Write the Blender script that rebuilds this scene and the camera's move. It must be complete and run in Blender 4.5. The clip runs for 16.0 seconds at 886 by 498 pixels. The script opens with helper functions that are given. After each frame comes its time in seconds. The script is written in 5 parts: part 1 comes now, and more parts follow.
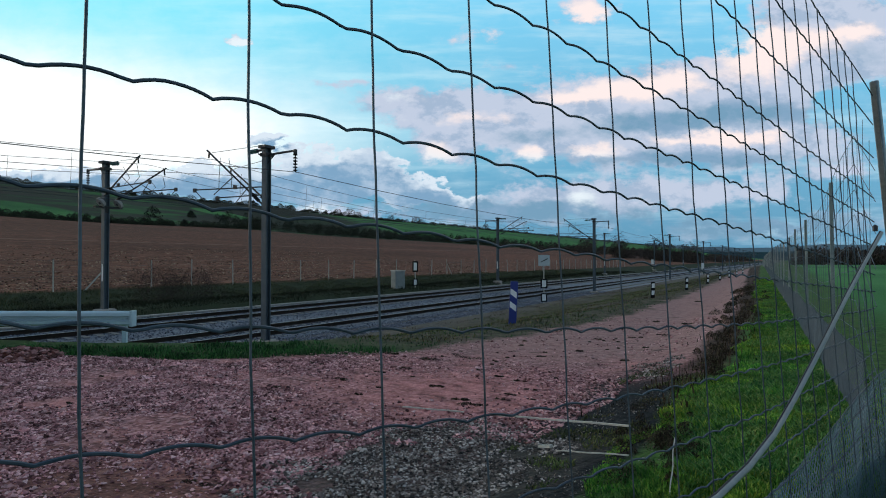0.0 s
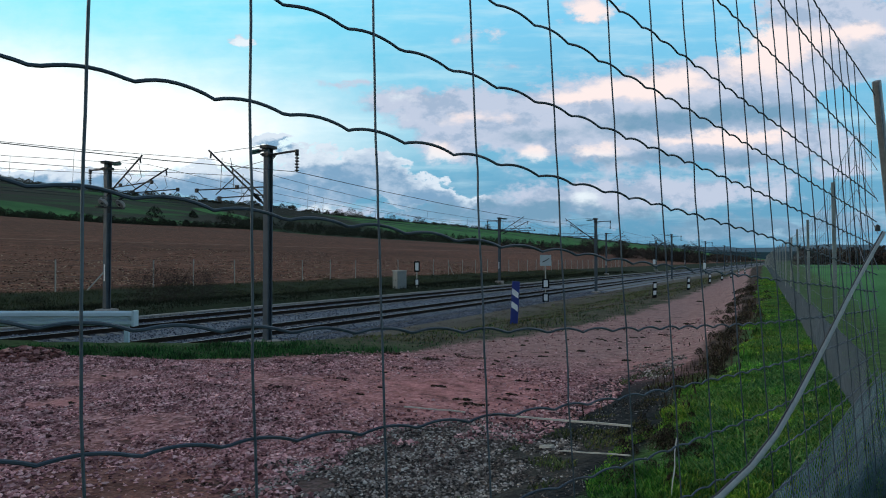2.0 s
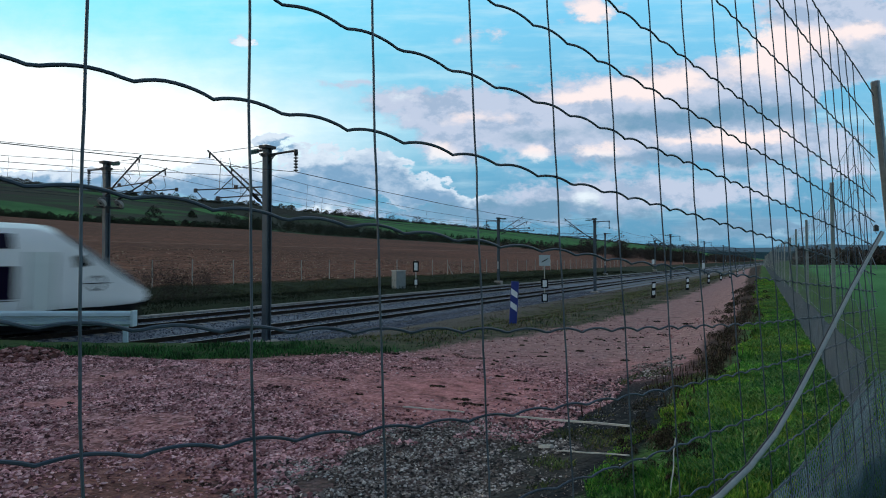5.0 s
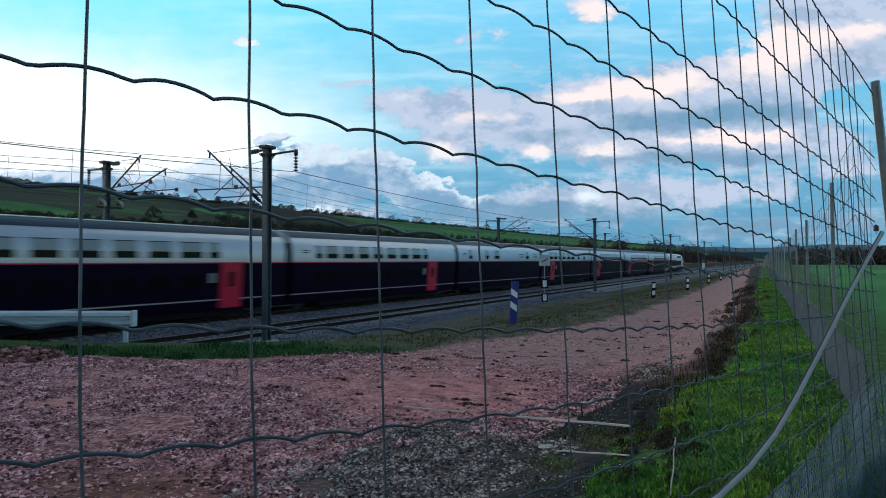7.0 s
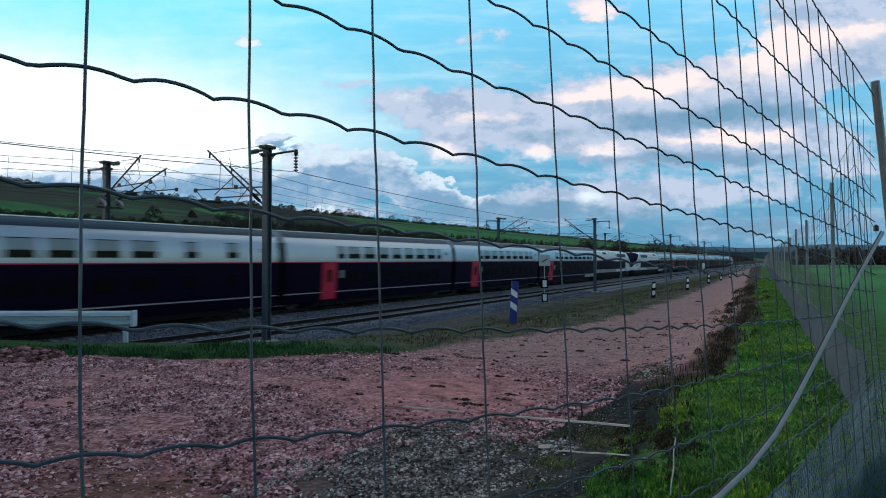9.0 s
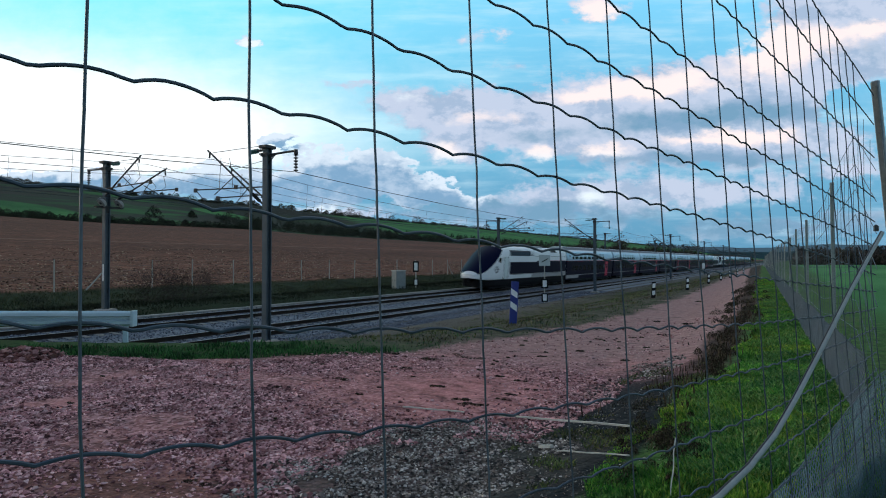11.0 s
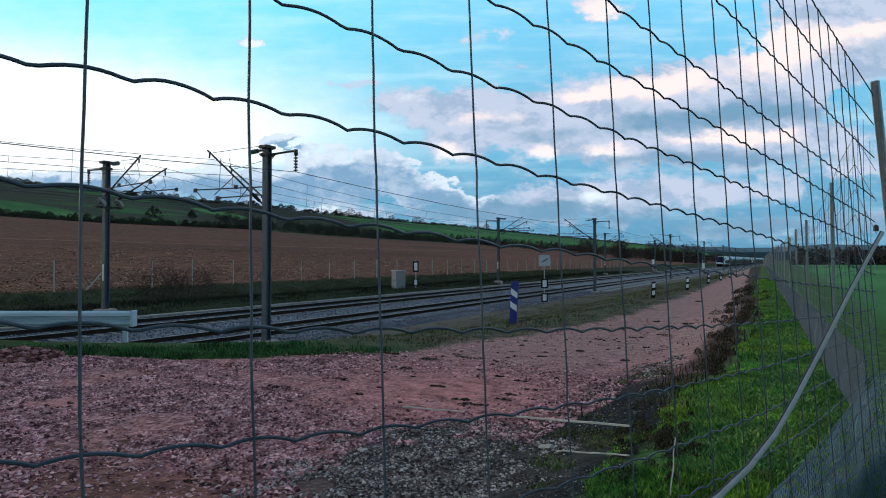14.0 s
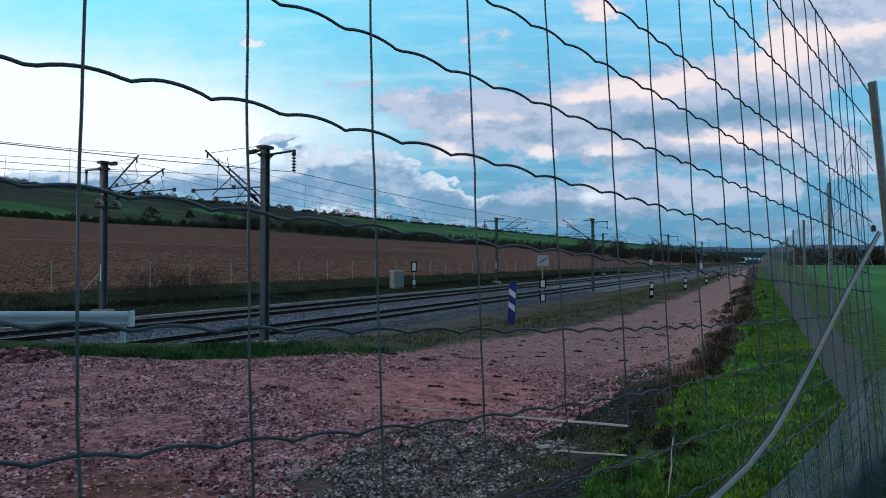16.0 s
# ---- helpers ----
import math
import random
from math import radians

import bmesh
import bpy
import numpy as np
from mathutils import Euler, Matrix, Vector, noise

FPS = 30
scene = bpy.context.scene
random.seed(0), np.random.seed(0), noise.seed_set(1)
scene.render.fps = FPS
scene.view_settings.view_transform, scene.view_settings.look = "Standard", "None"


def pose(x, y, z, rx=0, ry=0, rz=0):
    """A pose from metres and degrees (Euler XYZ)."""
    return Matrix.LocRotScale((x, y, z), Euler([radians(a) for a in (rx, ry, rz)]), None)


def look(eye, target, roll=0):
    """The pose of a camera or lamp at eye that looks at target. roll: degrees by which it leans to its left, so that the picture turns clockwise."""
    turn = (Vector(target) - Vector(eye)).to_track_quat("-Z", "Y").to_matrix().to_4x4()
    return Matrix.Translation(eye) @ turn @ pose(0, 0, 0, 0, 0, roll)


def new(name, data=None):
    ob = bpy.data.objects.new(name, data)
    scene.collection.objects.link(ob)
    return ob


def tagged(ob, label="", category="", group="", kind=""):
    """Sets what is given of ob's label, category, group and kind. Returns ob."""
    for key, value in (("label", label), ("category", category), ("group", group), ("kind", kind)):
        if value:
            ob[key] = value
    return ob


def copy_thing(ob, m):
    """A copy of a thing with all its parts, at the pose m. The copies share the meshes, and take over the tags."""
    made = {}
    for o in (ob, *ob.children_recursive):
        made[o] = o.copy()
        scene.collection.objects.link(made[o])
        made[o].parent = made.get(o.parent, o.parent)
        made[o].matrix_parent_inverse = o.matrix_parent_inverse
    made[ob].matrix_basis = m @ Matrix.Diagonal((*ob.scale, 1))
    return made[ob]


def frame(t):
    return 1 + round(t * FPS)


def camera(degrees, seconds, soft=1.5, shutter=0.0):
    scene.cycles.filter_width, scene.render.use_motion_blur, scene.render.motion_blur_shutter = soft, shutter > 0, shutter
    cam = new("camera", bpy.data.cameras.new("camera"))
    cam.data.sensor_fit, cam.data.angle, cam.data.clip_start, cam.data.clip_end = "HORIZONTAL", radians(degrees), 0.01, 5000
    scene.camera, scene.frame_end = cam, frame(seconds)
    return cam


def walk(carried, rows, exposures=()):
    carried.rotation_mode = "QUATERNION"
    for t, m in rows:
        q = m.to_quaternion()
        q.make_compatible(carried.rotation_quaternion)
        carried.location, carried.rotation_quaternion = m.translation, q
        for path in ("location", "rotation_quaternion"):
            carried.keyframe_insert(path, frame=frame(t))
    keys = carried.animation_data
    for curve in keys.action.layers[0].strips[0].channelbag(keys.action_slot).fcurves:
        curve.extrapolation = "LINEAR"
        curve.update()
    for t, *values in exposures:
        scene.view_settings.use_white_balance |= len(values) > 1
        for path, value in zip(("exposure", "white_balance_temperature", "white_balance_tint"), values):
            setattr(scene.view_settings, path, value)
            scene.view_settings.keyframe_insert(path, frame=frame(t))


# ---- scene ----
# World: the railway runs along +Y, its tracks lie to the left (-X); level gravel is z = 0.
A = radians(29.76)          # the camera looks this far to the left of the track's direction
EYE = Vector((0.0, 0.0, 1.6))


def aim(dx, dy, roll=0.0):
    """Camera pose, turned dx degrees to the left and dy degrees up from rest."""
    head, up = A + radians(dx), radians(1.01 + dy)
    way = Vector((-math.sin(head) * math.cos(up), math.cos(head) * math.cos(up), math.sin(up)))
    return look(EYE, EYE + way, roll)


cam = camera(72.1, 16.0, soft=1.0, shutter=0.22)
walk(cam, [
    (0.0, aim(0, 0)), (1.5, aim(0.02, 0)), (2.0, aim(0.15, 0)), (2.5, aim(0.46, 0)), (3.0, aim(0.07, 0)), (3.5, aim(0.06, 0)),
    (4.0, aim(0.06, 0)), (6.5, aim(0.06, 0)), (9.0, aim(0.06, 0)), (13.5, aim(0.06, 0)), (14.0, aim(0.05, 0)),
    (14.5, aim(0.15, -0.17, -0.25)), (15.0, aim(0.07, 0.22, 0.06)), (15.5, aim(-0.12, 0.01)), (16.0, aim(-0.12, 0.02)),
], exposures=[(0.0, 0.0, 6350, 8), (4.0, 0.0, 6300, 8), (6.5, 0.05, 6150, 7), (9.0, 0.05, 6150, 7), (11.5, 0.1, 6250, 8), (15.0, 0.1, 6200, 8), (15.5, -0.12, 6050, 8), (16.0, -0.08, 6050, 8)])

# ---- world, sun ----
world = bpy.data.worlds.new("sky")
scene.world = world
world.use_nodes = True
wn = world.node_tree.nodes
sky = wn.new("ShaderNodeTexSky")
sky.sky_type, sky.sun_disc = "NISHITA", False
SUN_EL, SUN_HEAD = radians(14), A + radians(62)
sky.sun_elevation, sky.sun_rotation = SUN_EL, -SUN_HEAD
sky.air_density, sky.dust_density = 1.0, 2.0
wn["Background"].inputs[1].default_value = 0.17
world.node_tree.links.new(sky.outputs[0], wn["Background"].inputs[0])
sun = new("sun", bpy.data.lights.new("sun", "SUN"))
sun.data.energy, sun.data.angle, sun.data.color = 0.45, radians(12), (1.0, 0.93, 0.86)
sun_way = Vector((-math.sin(SUN_HEAD) * math.cos(SUN_EL), math.cos(SUN_HEAD) * math.cos(SUN_EL), math.sin(SUN_EL)))
sun.matrix_world = look(sun_way * 50, (0, 0, 0))
scene.view_settings.exposure = 0.0


# ---- building helpers ----
class Build:
    """Collects faces of one mesh."""

    def __init__(self):
        self.v, self.f, self.m = [], [], []

    def add(self, verts, faces, mat=0):
        n = len(self.v)
        self.v += [tuple(p) for p in verts]
        self.f += [tuple(i + n for i in q) for q in faces]
        self.m += [mat] * len(faces)

    def box(self, x0, x1, y0, y1, z0, z1, m=None, mat=0, bevel=0.0):
        if bevel:
            ring = lambda b, z: [(x0 + b, y0, z), (x1 - b, y0, z), (x1, y0 + b, z), (x1, y1 - b, z), (x1 - b, y1, z), (x0 + b, y1, z), (x0, y1 - b, z), (x0, y0 + b, z)]
            low, top = ring(bevel, z0), ring(bevel, z1 - bevel)
            cap = [(x0 + bevel, y0 + bevel, z1), (x1 - bevel, y0 + bevel, z1), (x1 - bevel, y1 - bevel, z1), (x0 + bevel, y1 - bevel, z1)]
            p = low + top + cap
            q = [(i, (i + 1) % 8, 8 + (i + 1) % 8, 8 + i) for i in range(8)]
            q += [(8, 9, 17, 16), (9, 10, 17), (10, 11, 18, 17), (11, 12, 18), (12, 13, 19, 18), (13, 14, 19), (14, 15, 16, 19), (15, 8, 16), (16, 17, 18, 19), tuple(range(7, -1, -1))]
        else:
            p = [(x, y, z) for z in (z0, z1) for x, y in ((x0, y0), (x1, y0), (x1, y1), (x0, y1))]
            q = [(0, 1, 5, 4), (1, 2, 6, 5), (2, 3, 7, 6), (3, 0, 4, 7), (4, 5, 6, 7), (3, 2, 1, 0)]
        if m is not None:
            p = [m @ Vector(a) for a in p]
        self.add(p, q, mat)

    def tube(self, path, r, sides=8, mat=0, r1=None, cap=True):
        path = [Vector(p) for p in path]
        n, start = len(path), len(self.v)
        way = (path[1] - path[0]).normalized()
        side = way.orthogonal().normalized()
        verts, faces = [], []
        for i, p in enumerate(path):
            t = (path[min(i + 1, n - 1)] - path[max(i - 1, 0)])
            t = t.normalized() if t.length > 1e-9 else way
            side = (side - t * side.dot(t)).normalized()
            up = t.cross(side)
            rr = r if r1 is None else r + (r1 - r) * i / (n - 1)
            for k in range(sides):
                c = 2 * math.pi * k / sides
                verts.append(p + (side * math.cos(c) + up * math.sin(c)) * rr)
        for i in range(n - 1):
            for k in range(sides):
                a, b = i * sides + k, i * sides + (k + 1) % sides
                faces.append((a, b, b + sides, a + sides))
        if cap:
            faces += [tuple(range(sides - 1, -1, -1)), tuple(range((n - 1) * sides, n * sides))]
        self.add(verts, faces, mat)

    def loft(self, rings, mat=0, closed=True, caps=True):
        k = len(rings[0])
        verts = [p for r in rings for p in r]
        faces = []
        for i in range(len(rings) - 1):
            for j in range(k if closed else k - 1):
                a, b = i * k + j, i * k + (j + 1) % k
                faces.append((a, b, b + k, a + k))
        if caps and closed:
            faces += [tuple(range(k - 1, -1, -1)), tuple(range((len(rings) - 1) * k, len(rings) * k))]
        self.add(verts, faces, mat)

    def mesh(self, name, mats, smooth=False):
        me = bpy.data.meshes.new(name)
        me.from_pydata(self.v, [], self.f)
        for m in mats if isinstance(mats, (list, tuple)) else [mats]:
            me.materials.append(m)
        if max(self.m, default=0):
            me.polygons.foreach_set("material_index", self.m)
        if smooth:
            me.polygons.foreach_set("use_smooth", [True] * len(self.f))
            me.set_sharp_from_angle(angle=radians(40))
        me.update()
        return me


def part(name, b, mats, parent=None, label="", smooth=False):
    """One mesh object, under a thing or a part. b: a Build or a mesh."""
    ob = new(name, b.mesh(name, mats, smooth) if isinstance(b, Build) else b)
    if parent is not None:
        ob.parent = parent
    return tagged(ob, label)


def smooth01(a, b, x):
    t = min(1.0, max(0.0, (x - a) / (b - a)))
    return t * t * (3 - 2 * t)


def nz(x, y, s, seed=0.0):
    return noise.noise((x / s + seed * 17.3, y / s - seed * 9.1, seed * 3.7))


# ---- materials ----
def material(name, rough=0.7, metal=0.0):
    m = bpy.data.materials.new(name)
    m.use_nodes = True
    m.node_tree.nodes["Principled BSDF"].inputs["Roughness"].default_value = rough
    m.node_tree.nodes["Principled BSDF"].inputs["Metallic"].default_value = metal
    return m


def shader(m):
    return m.node_tree.nodes, m.node_tree.links, m.node_tree.nodes["Principled BSDF"]


def tex(m, scale, detail=6.0, rough=0.6, space="Object", stretch=None, kind="ShaderNodeTexNoise"):
    n, l, _ = shader(m)
    co, t = n.new("ShaderNodeTexCoord"), n.new(kind)
    src = co.outputs[space]
    if stretch:
        mp = n.new("ShaderNodeMapping")
        mp.inputs["Scale"].default_value = stretch
        l.new(src, mp.inputs["Vector"])
        src = mp.outputs[0]
    l.new(src, t.inputs["Vector"])
    t.inputs["Scale"].default_value = scale
    if kind == "ShaderNodeTexNoise":
        t.inputs["Detail"].default_value, t.inputs["Roughness"].default_value = detail, rough
    return t


def ramp(m, src, stops):
    n, l, _ = shader(m)
    r = n.new("ShaderNodeValToRGB")
    e = r.color_ramp.elements
    while len(e) < len(stops):
        e.new(0.5)
    for k, (p, c) in zip(e, stops):
        k.position, k.color = p, (*c, 1) if len(c) == 3 else c
    l.new(src, r.inputs[0])
    return r.outputs[0]


def mix(m, fac, a, b, mode="MIX"):
    n, l, _ = shader(m)
    x = n.new("ShaderNodeMix")
    x.data_type, x.blend_type = "RGBA", mode
    for sock, val in ((x.inputs[0], fac), (x.inputs[6], a), (x.inputs[7], b)):
        if isinstance(val, (int, float)):
            sock.default_value = val
        elif isinstance(val, tuple):
            sock.default_value = (*val, 1)
        else:
            l.new(val, sock)
    return x.outputs[2]


def bump(m, src, strength, dist=0.01):
    n, l, s = shader(m)
    b = n.new("ShaderNodeBump")
    b.inputs["Strength"].default_value, b.inputs["Distance"].default_value = strength, dist
    l.new(src, b.inputs["Height"])
    l.new(b.outputs[0], s.inputs["Normal"])


def plain(name, dark, light, scale=3.0, rough=0.6, metal=0.0, grain=0.15, fine=40.0, space="Object", stretch=None):
    """A painted, metal or earthy surface: two tones at a coarse and a fine scale, and fine relief."""
    m = material(name, rough, metal)
    n, l, s = shader(m)
    big, small = tex(m, scale, space=space, stretch=stretch), tex(m, fine, space=space, stretch=stretch)
    f = mix(m, 0.4, big.outputs[0], small.outputs[0])
    l.new(ramp(m, f, [(0.3, dark), (0.7, light)]), s.inputs["Base Color"])
    bump(m, small.outputs[0], grain)
    return m


def varied(name, tones, rough=0.8, per="island", scale=30.0, grain=0.3):
    """Loose pieces: a tone for each piece, with grain."""
    m = material(name, rough)
    n, l, s = shader(m)
    if per == "island":
        src = n.new("ShaderNodeNewGeometry").outputs["Random Per Island"]
    else:
        src = n.new("ShaderNodeObjectInfo").outputs["Random"]
    c = ramp(m, src, [(i / max(1, len(tones) - 1), t) for i, t in enumerate(tones)])
    g = tex(m, scale)
    l.new(mix(m, 0.35, c, ramp(m, g.outputs[0], [(0.3, (0.25, 0.25, 0.25)), (0.7, (1, 1, 1))]), "MULTIPLY"), s.inputs["Base Color"])
    bump(m, g.outputs[0], grain)
    return m


def glass_dark(name, tone, rough=0.08):
    m = material(name, rough)
    _, _, s = shader(m)
    s.inputs["Base Color"].default_value = (*tone, 1)
    s.inputs["Specular IOR Level"].default_value = 0.8
    return m


def matt(m, level=0.15):
    """Less gloss for earth, growth and dark paint."""
    m.node_tree.nodes["Principled BSDF"].inputs["Specular IOR Level"].default_value = level
    return m


M = {}
M["galv"] = plain("galvanised_steel", (0.13, 0.15, 0.165), (0.34, 0.36, 0.38), 2.0, 0.5, 0.55, 0.08)
M["wire"] = plain("fence_wire", (0.040, 0.056, 0.076), (0.12, 0.155, 0.20), 6.0, 0.55, 0.4, 0.1)
M["line_wire"] = plain("crimped_line_wire", (0.020, 0.031, 0.052), (0.065, 0.092, 0.135), 6.0, 0.5, 0.4, 0.1)
M["mast"] = plain("mast_steel", (0.042, 0.060, 0.078), (0.10, 0.135, 0.165), 1.5, 0.6, 0.4, 0.1)
M["dark_steel"] = plain("dark_steel", (0.02, 0.02, 0.022), (0.06, 0.06, 0.065), 4.0, 0.6, 0.3, 0.1)
M["cable"] = plain("cable_black", (0.015, 0.015, 0.017), (0.03, 0.03, 0.033), 4.0, 0.6, 0.0, 0.1)
M["rail"] = plain("rail_steel", (0.012, 0.009, 0.008), (0.035, 0.026, 0.021), 3.0, 0.85, 0.0, 0.2)
M["rail_top"] = plain("rail_head", (0.22, 0.22, 0.23), (0.36, 0.36, 0.37), 3.0, 0.5, 0.8, 0.05)
M["sleeper"] = plain("sleeper_concrete", (0.18, 0.165, 0.15), (0.33, 0.31, 0.29), 2.0, 0.9, 0.0, 0.3)
M["white"] = plain("white_paint", (0.74, 0.76, 0.77), (0.84, 0.85, 0.86), 3.0, 0.45, 0.0, 0.05)
M["blue"] = plain("blue_paint", (0.008, 0.022, 0.17), (0.012, 0.035, 0.25), 3.0, 0.45, 0.0, 0.05)
M["black"] = plain("black_paint", (0.005, 0.005, 0.006), (0.013, 0.013, 0.015), 3.0, 0.5, 0.0, 0.05)
M["concrete"] = plain("concrete_post", (0.25, 0.25, 0.24), (0.42, 0.41, 0.39), 2.0, 0.9, 0.0, 0.3)
M["box_grey"] = plain("cabinet_grey", (0.17, 0.19, 0.19), (0.26, 0.285, 0.285), 2.0, 0.6, 0.0, 0.1)
M["net_dark"] = plain("dark_netting", (0.06, 0.105, 0.135), (0.16, 0.25, 0.31), 6.0, 0.7, 0.2, 0.1)
M["galv_post"] = plain("pale_steel_post", (0.24, 0.26, 0.26), (0.42, 0.44, 0.43), 2.0, 0.6, 0.2, 0.08)
M["net"] = plain("weathered_netting", (0.05, 0.068, 0.088), (0.115, 0.145, 0.18), 6.0, 0.7, 0.2, 0.1)
# ---- the sky ----
def sky_backdrop():
    """A far sheet of sky with its clouds, drifting slowly. Its shader works in hundredths of the picture's focal length."""
    m = bpy.data.materials.new("cloudy_sky")
    m.use_nodes = True
    n, l = m.node_tree.nodes, m.node_tree.links
    n.clear()
    out, em = n.new("ShaderNodeOutputMaterial"), n.new("ShaderNodeEmission")
    l.new(em.outputs[0], out.inputs[0])

    def link(v, sock):
        if isinstance(v, (int, float)):
            sock.default_value = v
        elif isinstance(v, tuple):
            sock.default_value = v if len(sock.default_value) == len(v) else (*v, 1)
        else:
            l.new(v, sock)

    def calc(op, *args):
        x = n.new("ShaderNodeMath")
        x.operation = op
        for v, sock in zip(args, x.inputs):
            link(v, sock)
        return x.outputs[0]

    def vec(op, *args):
        x = n.new("ShaderNodeVectorMath")
        x.operation = op
        for v, sock in zip(args, x.inputs):
            link(v, sock)
        return x.outputs["Value" if op in ("DOT_PRODUCT", "LENGTH") else "Vector"]

    def step(v, lo, hi):
        x = n.new("ShaderNodeMapRange")
        x.interpolation_type = "SMOOTHSTEP"
        link(v, x.inputs[0])
        x.inputs[1].default_value, x.inputs[2].default_value = lo, hi
        return x.outputs[0]

    def blend(f, a, b):
        x = n.new("ShaderNodeMix")
        x.data_type = "RGBA"
        for v, sock in ((f, x.inputs[0]), (a, x.inputs[6]), (b, x.inputs[7])):
            link(v, sock)
        return x.outputs[2]

    def cloudy(src, scale, detail, rough=0.55):
        x = n.new("ShaderNodeTexNoise")
        l.new(src, x.inputs["Vector"])
        x.inputs["Scale"].default_value, x.inputs["Detail"].default_value, x.inputs["Roughness"].default_value = scale, detail, rough
        return x

    def field(src, rows):
        """Sum of soft patches, each (across, up, half width, half height, weight)."""
        total = 0.0
        for cx, cy, rx, ry, w in rows:
            d = vec("MULTIPLY", vec("SUBTRACT", src, (cx, cy, 0.0)), (1 / rx, 1 / ry, 0.0))
            total = calc("MULTIPLY_ADD", calc("POWER", 0.37, vec("DOT_PRODUCT", d, d)), w, total)
        return total

    co, sep = n.new("ShaderNodeTexCoord"), n.new("ShaderNodeSeparateXYZ")
    l.new(co.outputs["Object"], sep.inputs[0])
    u, v = calc("DIVIDE", sep.outputs[0], sep.outputs[1]), calc("DIVIDE", sep.outputs[2], sep.outputs[1])
    comb = n.new("ShaderNodeCombineXYZ")
    l.new(calc("MULTIPLY", u, 10.77), comb.inputs[0])
    l.new(calc("MULTIPLY", v, 10.77), comb.inputs[1])
    flat = comb.outputs[0]
    puff = vec("MULTIPLY", flat, (0.75, 1.25, 1.0))
    warp = vec("MULTIPLY", vec("SUBTRACT", cloudy(puff, 1.9, 9, 0.62).outputs["Color"], (0.5, 0.5, 0.5)), (1.25, 0.75, 0.0))
    bent = vec("ADD", flat, warp)
    soft = vec("ADD", flat, vec("MULTIPLY", warp, (0.7, 0.7, 0.0)))
    grain = cloudy(puff, 1.6, 10, 0.64).outputs[0]
    billow = cloudy(puff, 2.6, 9, 0.62).outputs[0]
    streak = cloudy(vec("MULTIPLY", flat, (0.35, 2.6, 1.0)), 1.1, 6, 0.55).outputs[0]
    # clear sky: cyan above, teal haze low down, a burnt-out glow towards the hidden sun
    x = n.new("ShaderNodeValToRGB")
    e = x.color_ramp.elements
    for p, c in ((0.0, (0.13, 0.31, 0.47)), (0.14, (0.27, 0.52, 0.69)), (0.34, (0.36, 0.80, 0.98)), (0.7, (0.33, 0.84, 1.06)), (1.0, (0.26, 0.74, 1.04))):
        k = e[0] if p == 0.0 else e[1] if p == 1.0 else e.new(p)
        k.position, k.color = p, (*c, 1)
    l.new(calc("DIVIDE", v, 0.55), x.inputs[0])
    clear = blend(calc("MULTIPLY", step(streak, 0.44, 0.72), 0.55), x.outputs[0], (0.62, 0.82, 0.92))
    glow = field(soft, [(-7.2, 2.25, 4.1, 1.25, 1.3), (-5.0, 2.2, 3.0, 0.7, 0.5), (-10.5, 2.3, 3.4, 1.6, 1.4)])
    clear = blend(calc("MULTIPLY", calc("MULTIPLY", step(u, 0.25, -0.7), step(v, 0.11, 0.2)), 0.75), clear, (0.30, 0.95, 1.06))
    glow = calc("MULTIPLY", glow, step(calc("ADD", v, calc("MULTIPLY", calc("SUBTRACT", billow, 0.5), 0.06)), 0.118, 0.162))
    clear = blend(calc("MINIMUM", calc("ADD", glow, calc("MULTIPLY", calc("SUBTRACT", grain, 0.5), 0.35)), 1.0), clear, (1.08, 1.10, 1.10))
    band = [(0.2, 2.6, 1.4, 0.40, 0.9), (1.7, 2.42, 1.8, 0.50, 1.0), (3.3, 2.72, 1.5, 0.55, 1.1), (4.7, 2.85, 1.6, 0.65, 1.1), (6.1, 3.2, 1.4, 0.75, 1.1), (5.5, 2.2, 2.1, 0.40, 1.0), (4.2, 1.88, 2.2, 0.26, 0.9), (7.3, 4.0, 1.3, 0.8, 1.1), (6.5, 4.45, 1.0, 0.4, 0.8), (0.0, 1.9, 0.5, 0.35, 0.85), (2.6, 4.42, 0.6, 0.28, 0.9), (-1.75, 3.15, 0.9, 0.11, 0.5), (-3.62, 3.86, 0.17, 0.12, 1.0), (-0.9, 2.85, 0.9, 0.22, 0.5), (7.15, 2.72, 0.8, 0.36, -1.2), (3.9, 3.9, 1.0, 0.3, -0.6)]
    heap = [(-2.15, 1.52, 0.95, 0.42, 1.2), (-1.2, 1.62, 0.5, 0.30, 0.9), (-3.1, 2.15, 0.34, 0.12, 0.9), (-0.42, 1.28, 0.5, 0.22, 1.0), (-6.9, 1.42, 1.6, 0.22, 1.0), (-5.2, 1.36, 1.0, 0.16, 0.8), (-4.1, 1.40, 0.9, 0.30, 1.0), (-3.0, 1.2, 1.0, 0.22, 0.7), (0.3, 1.0, 1.0, 0.24, 0.7), (2.4, 1.1, 0.6, 0.3, 0.6)]
    haze = [(4.3, 1.2, 2.2, 0.26, 0.85), (2.2, 1.15, 1.2, 0.28, 0.6), (5.8, 0.62, 2.4, 0.2, 0.85), (1.3, 0.85, 1.8, 0.28, 0.8), (0.8, 3.95, 0.7, 0.22, 0.5), (1.1, 3.45, 0.5, 0.16, 0.45), (-2.2, 0.85, 2.2, 0.2, 0.6), (6.8, 1.55, 1.2, 0.16, 0.6)]
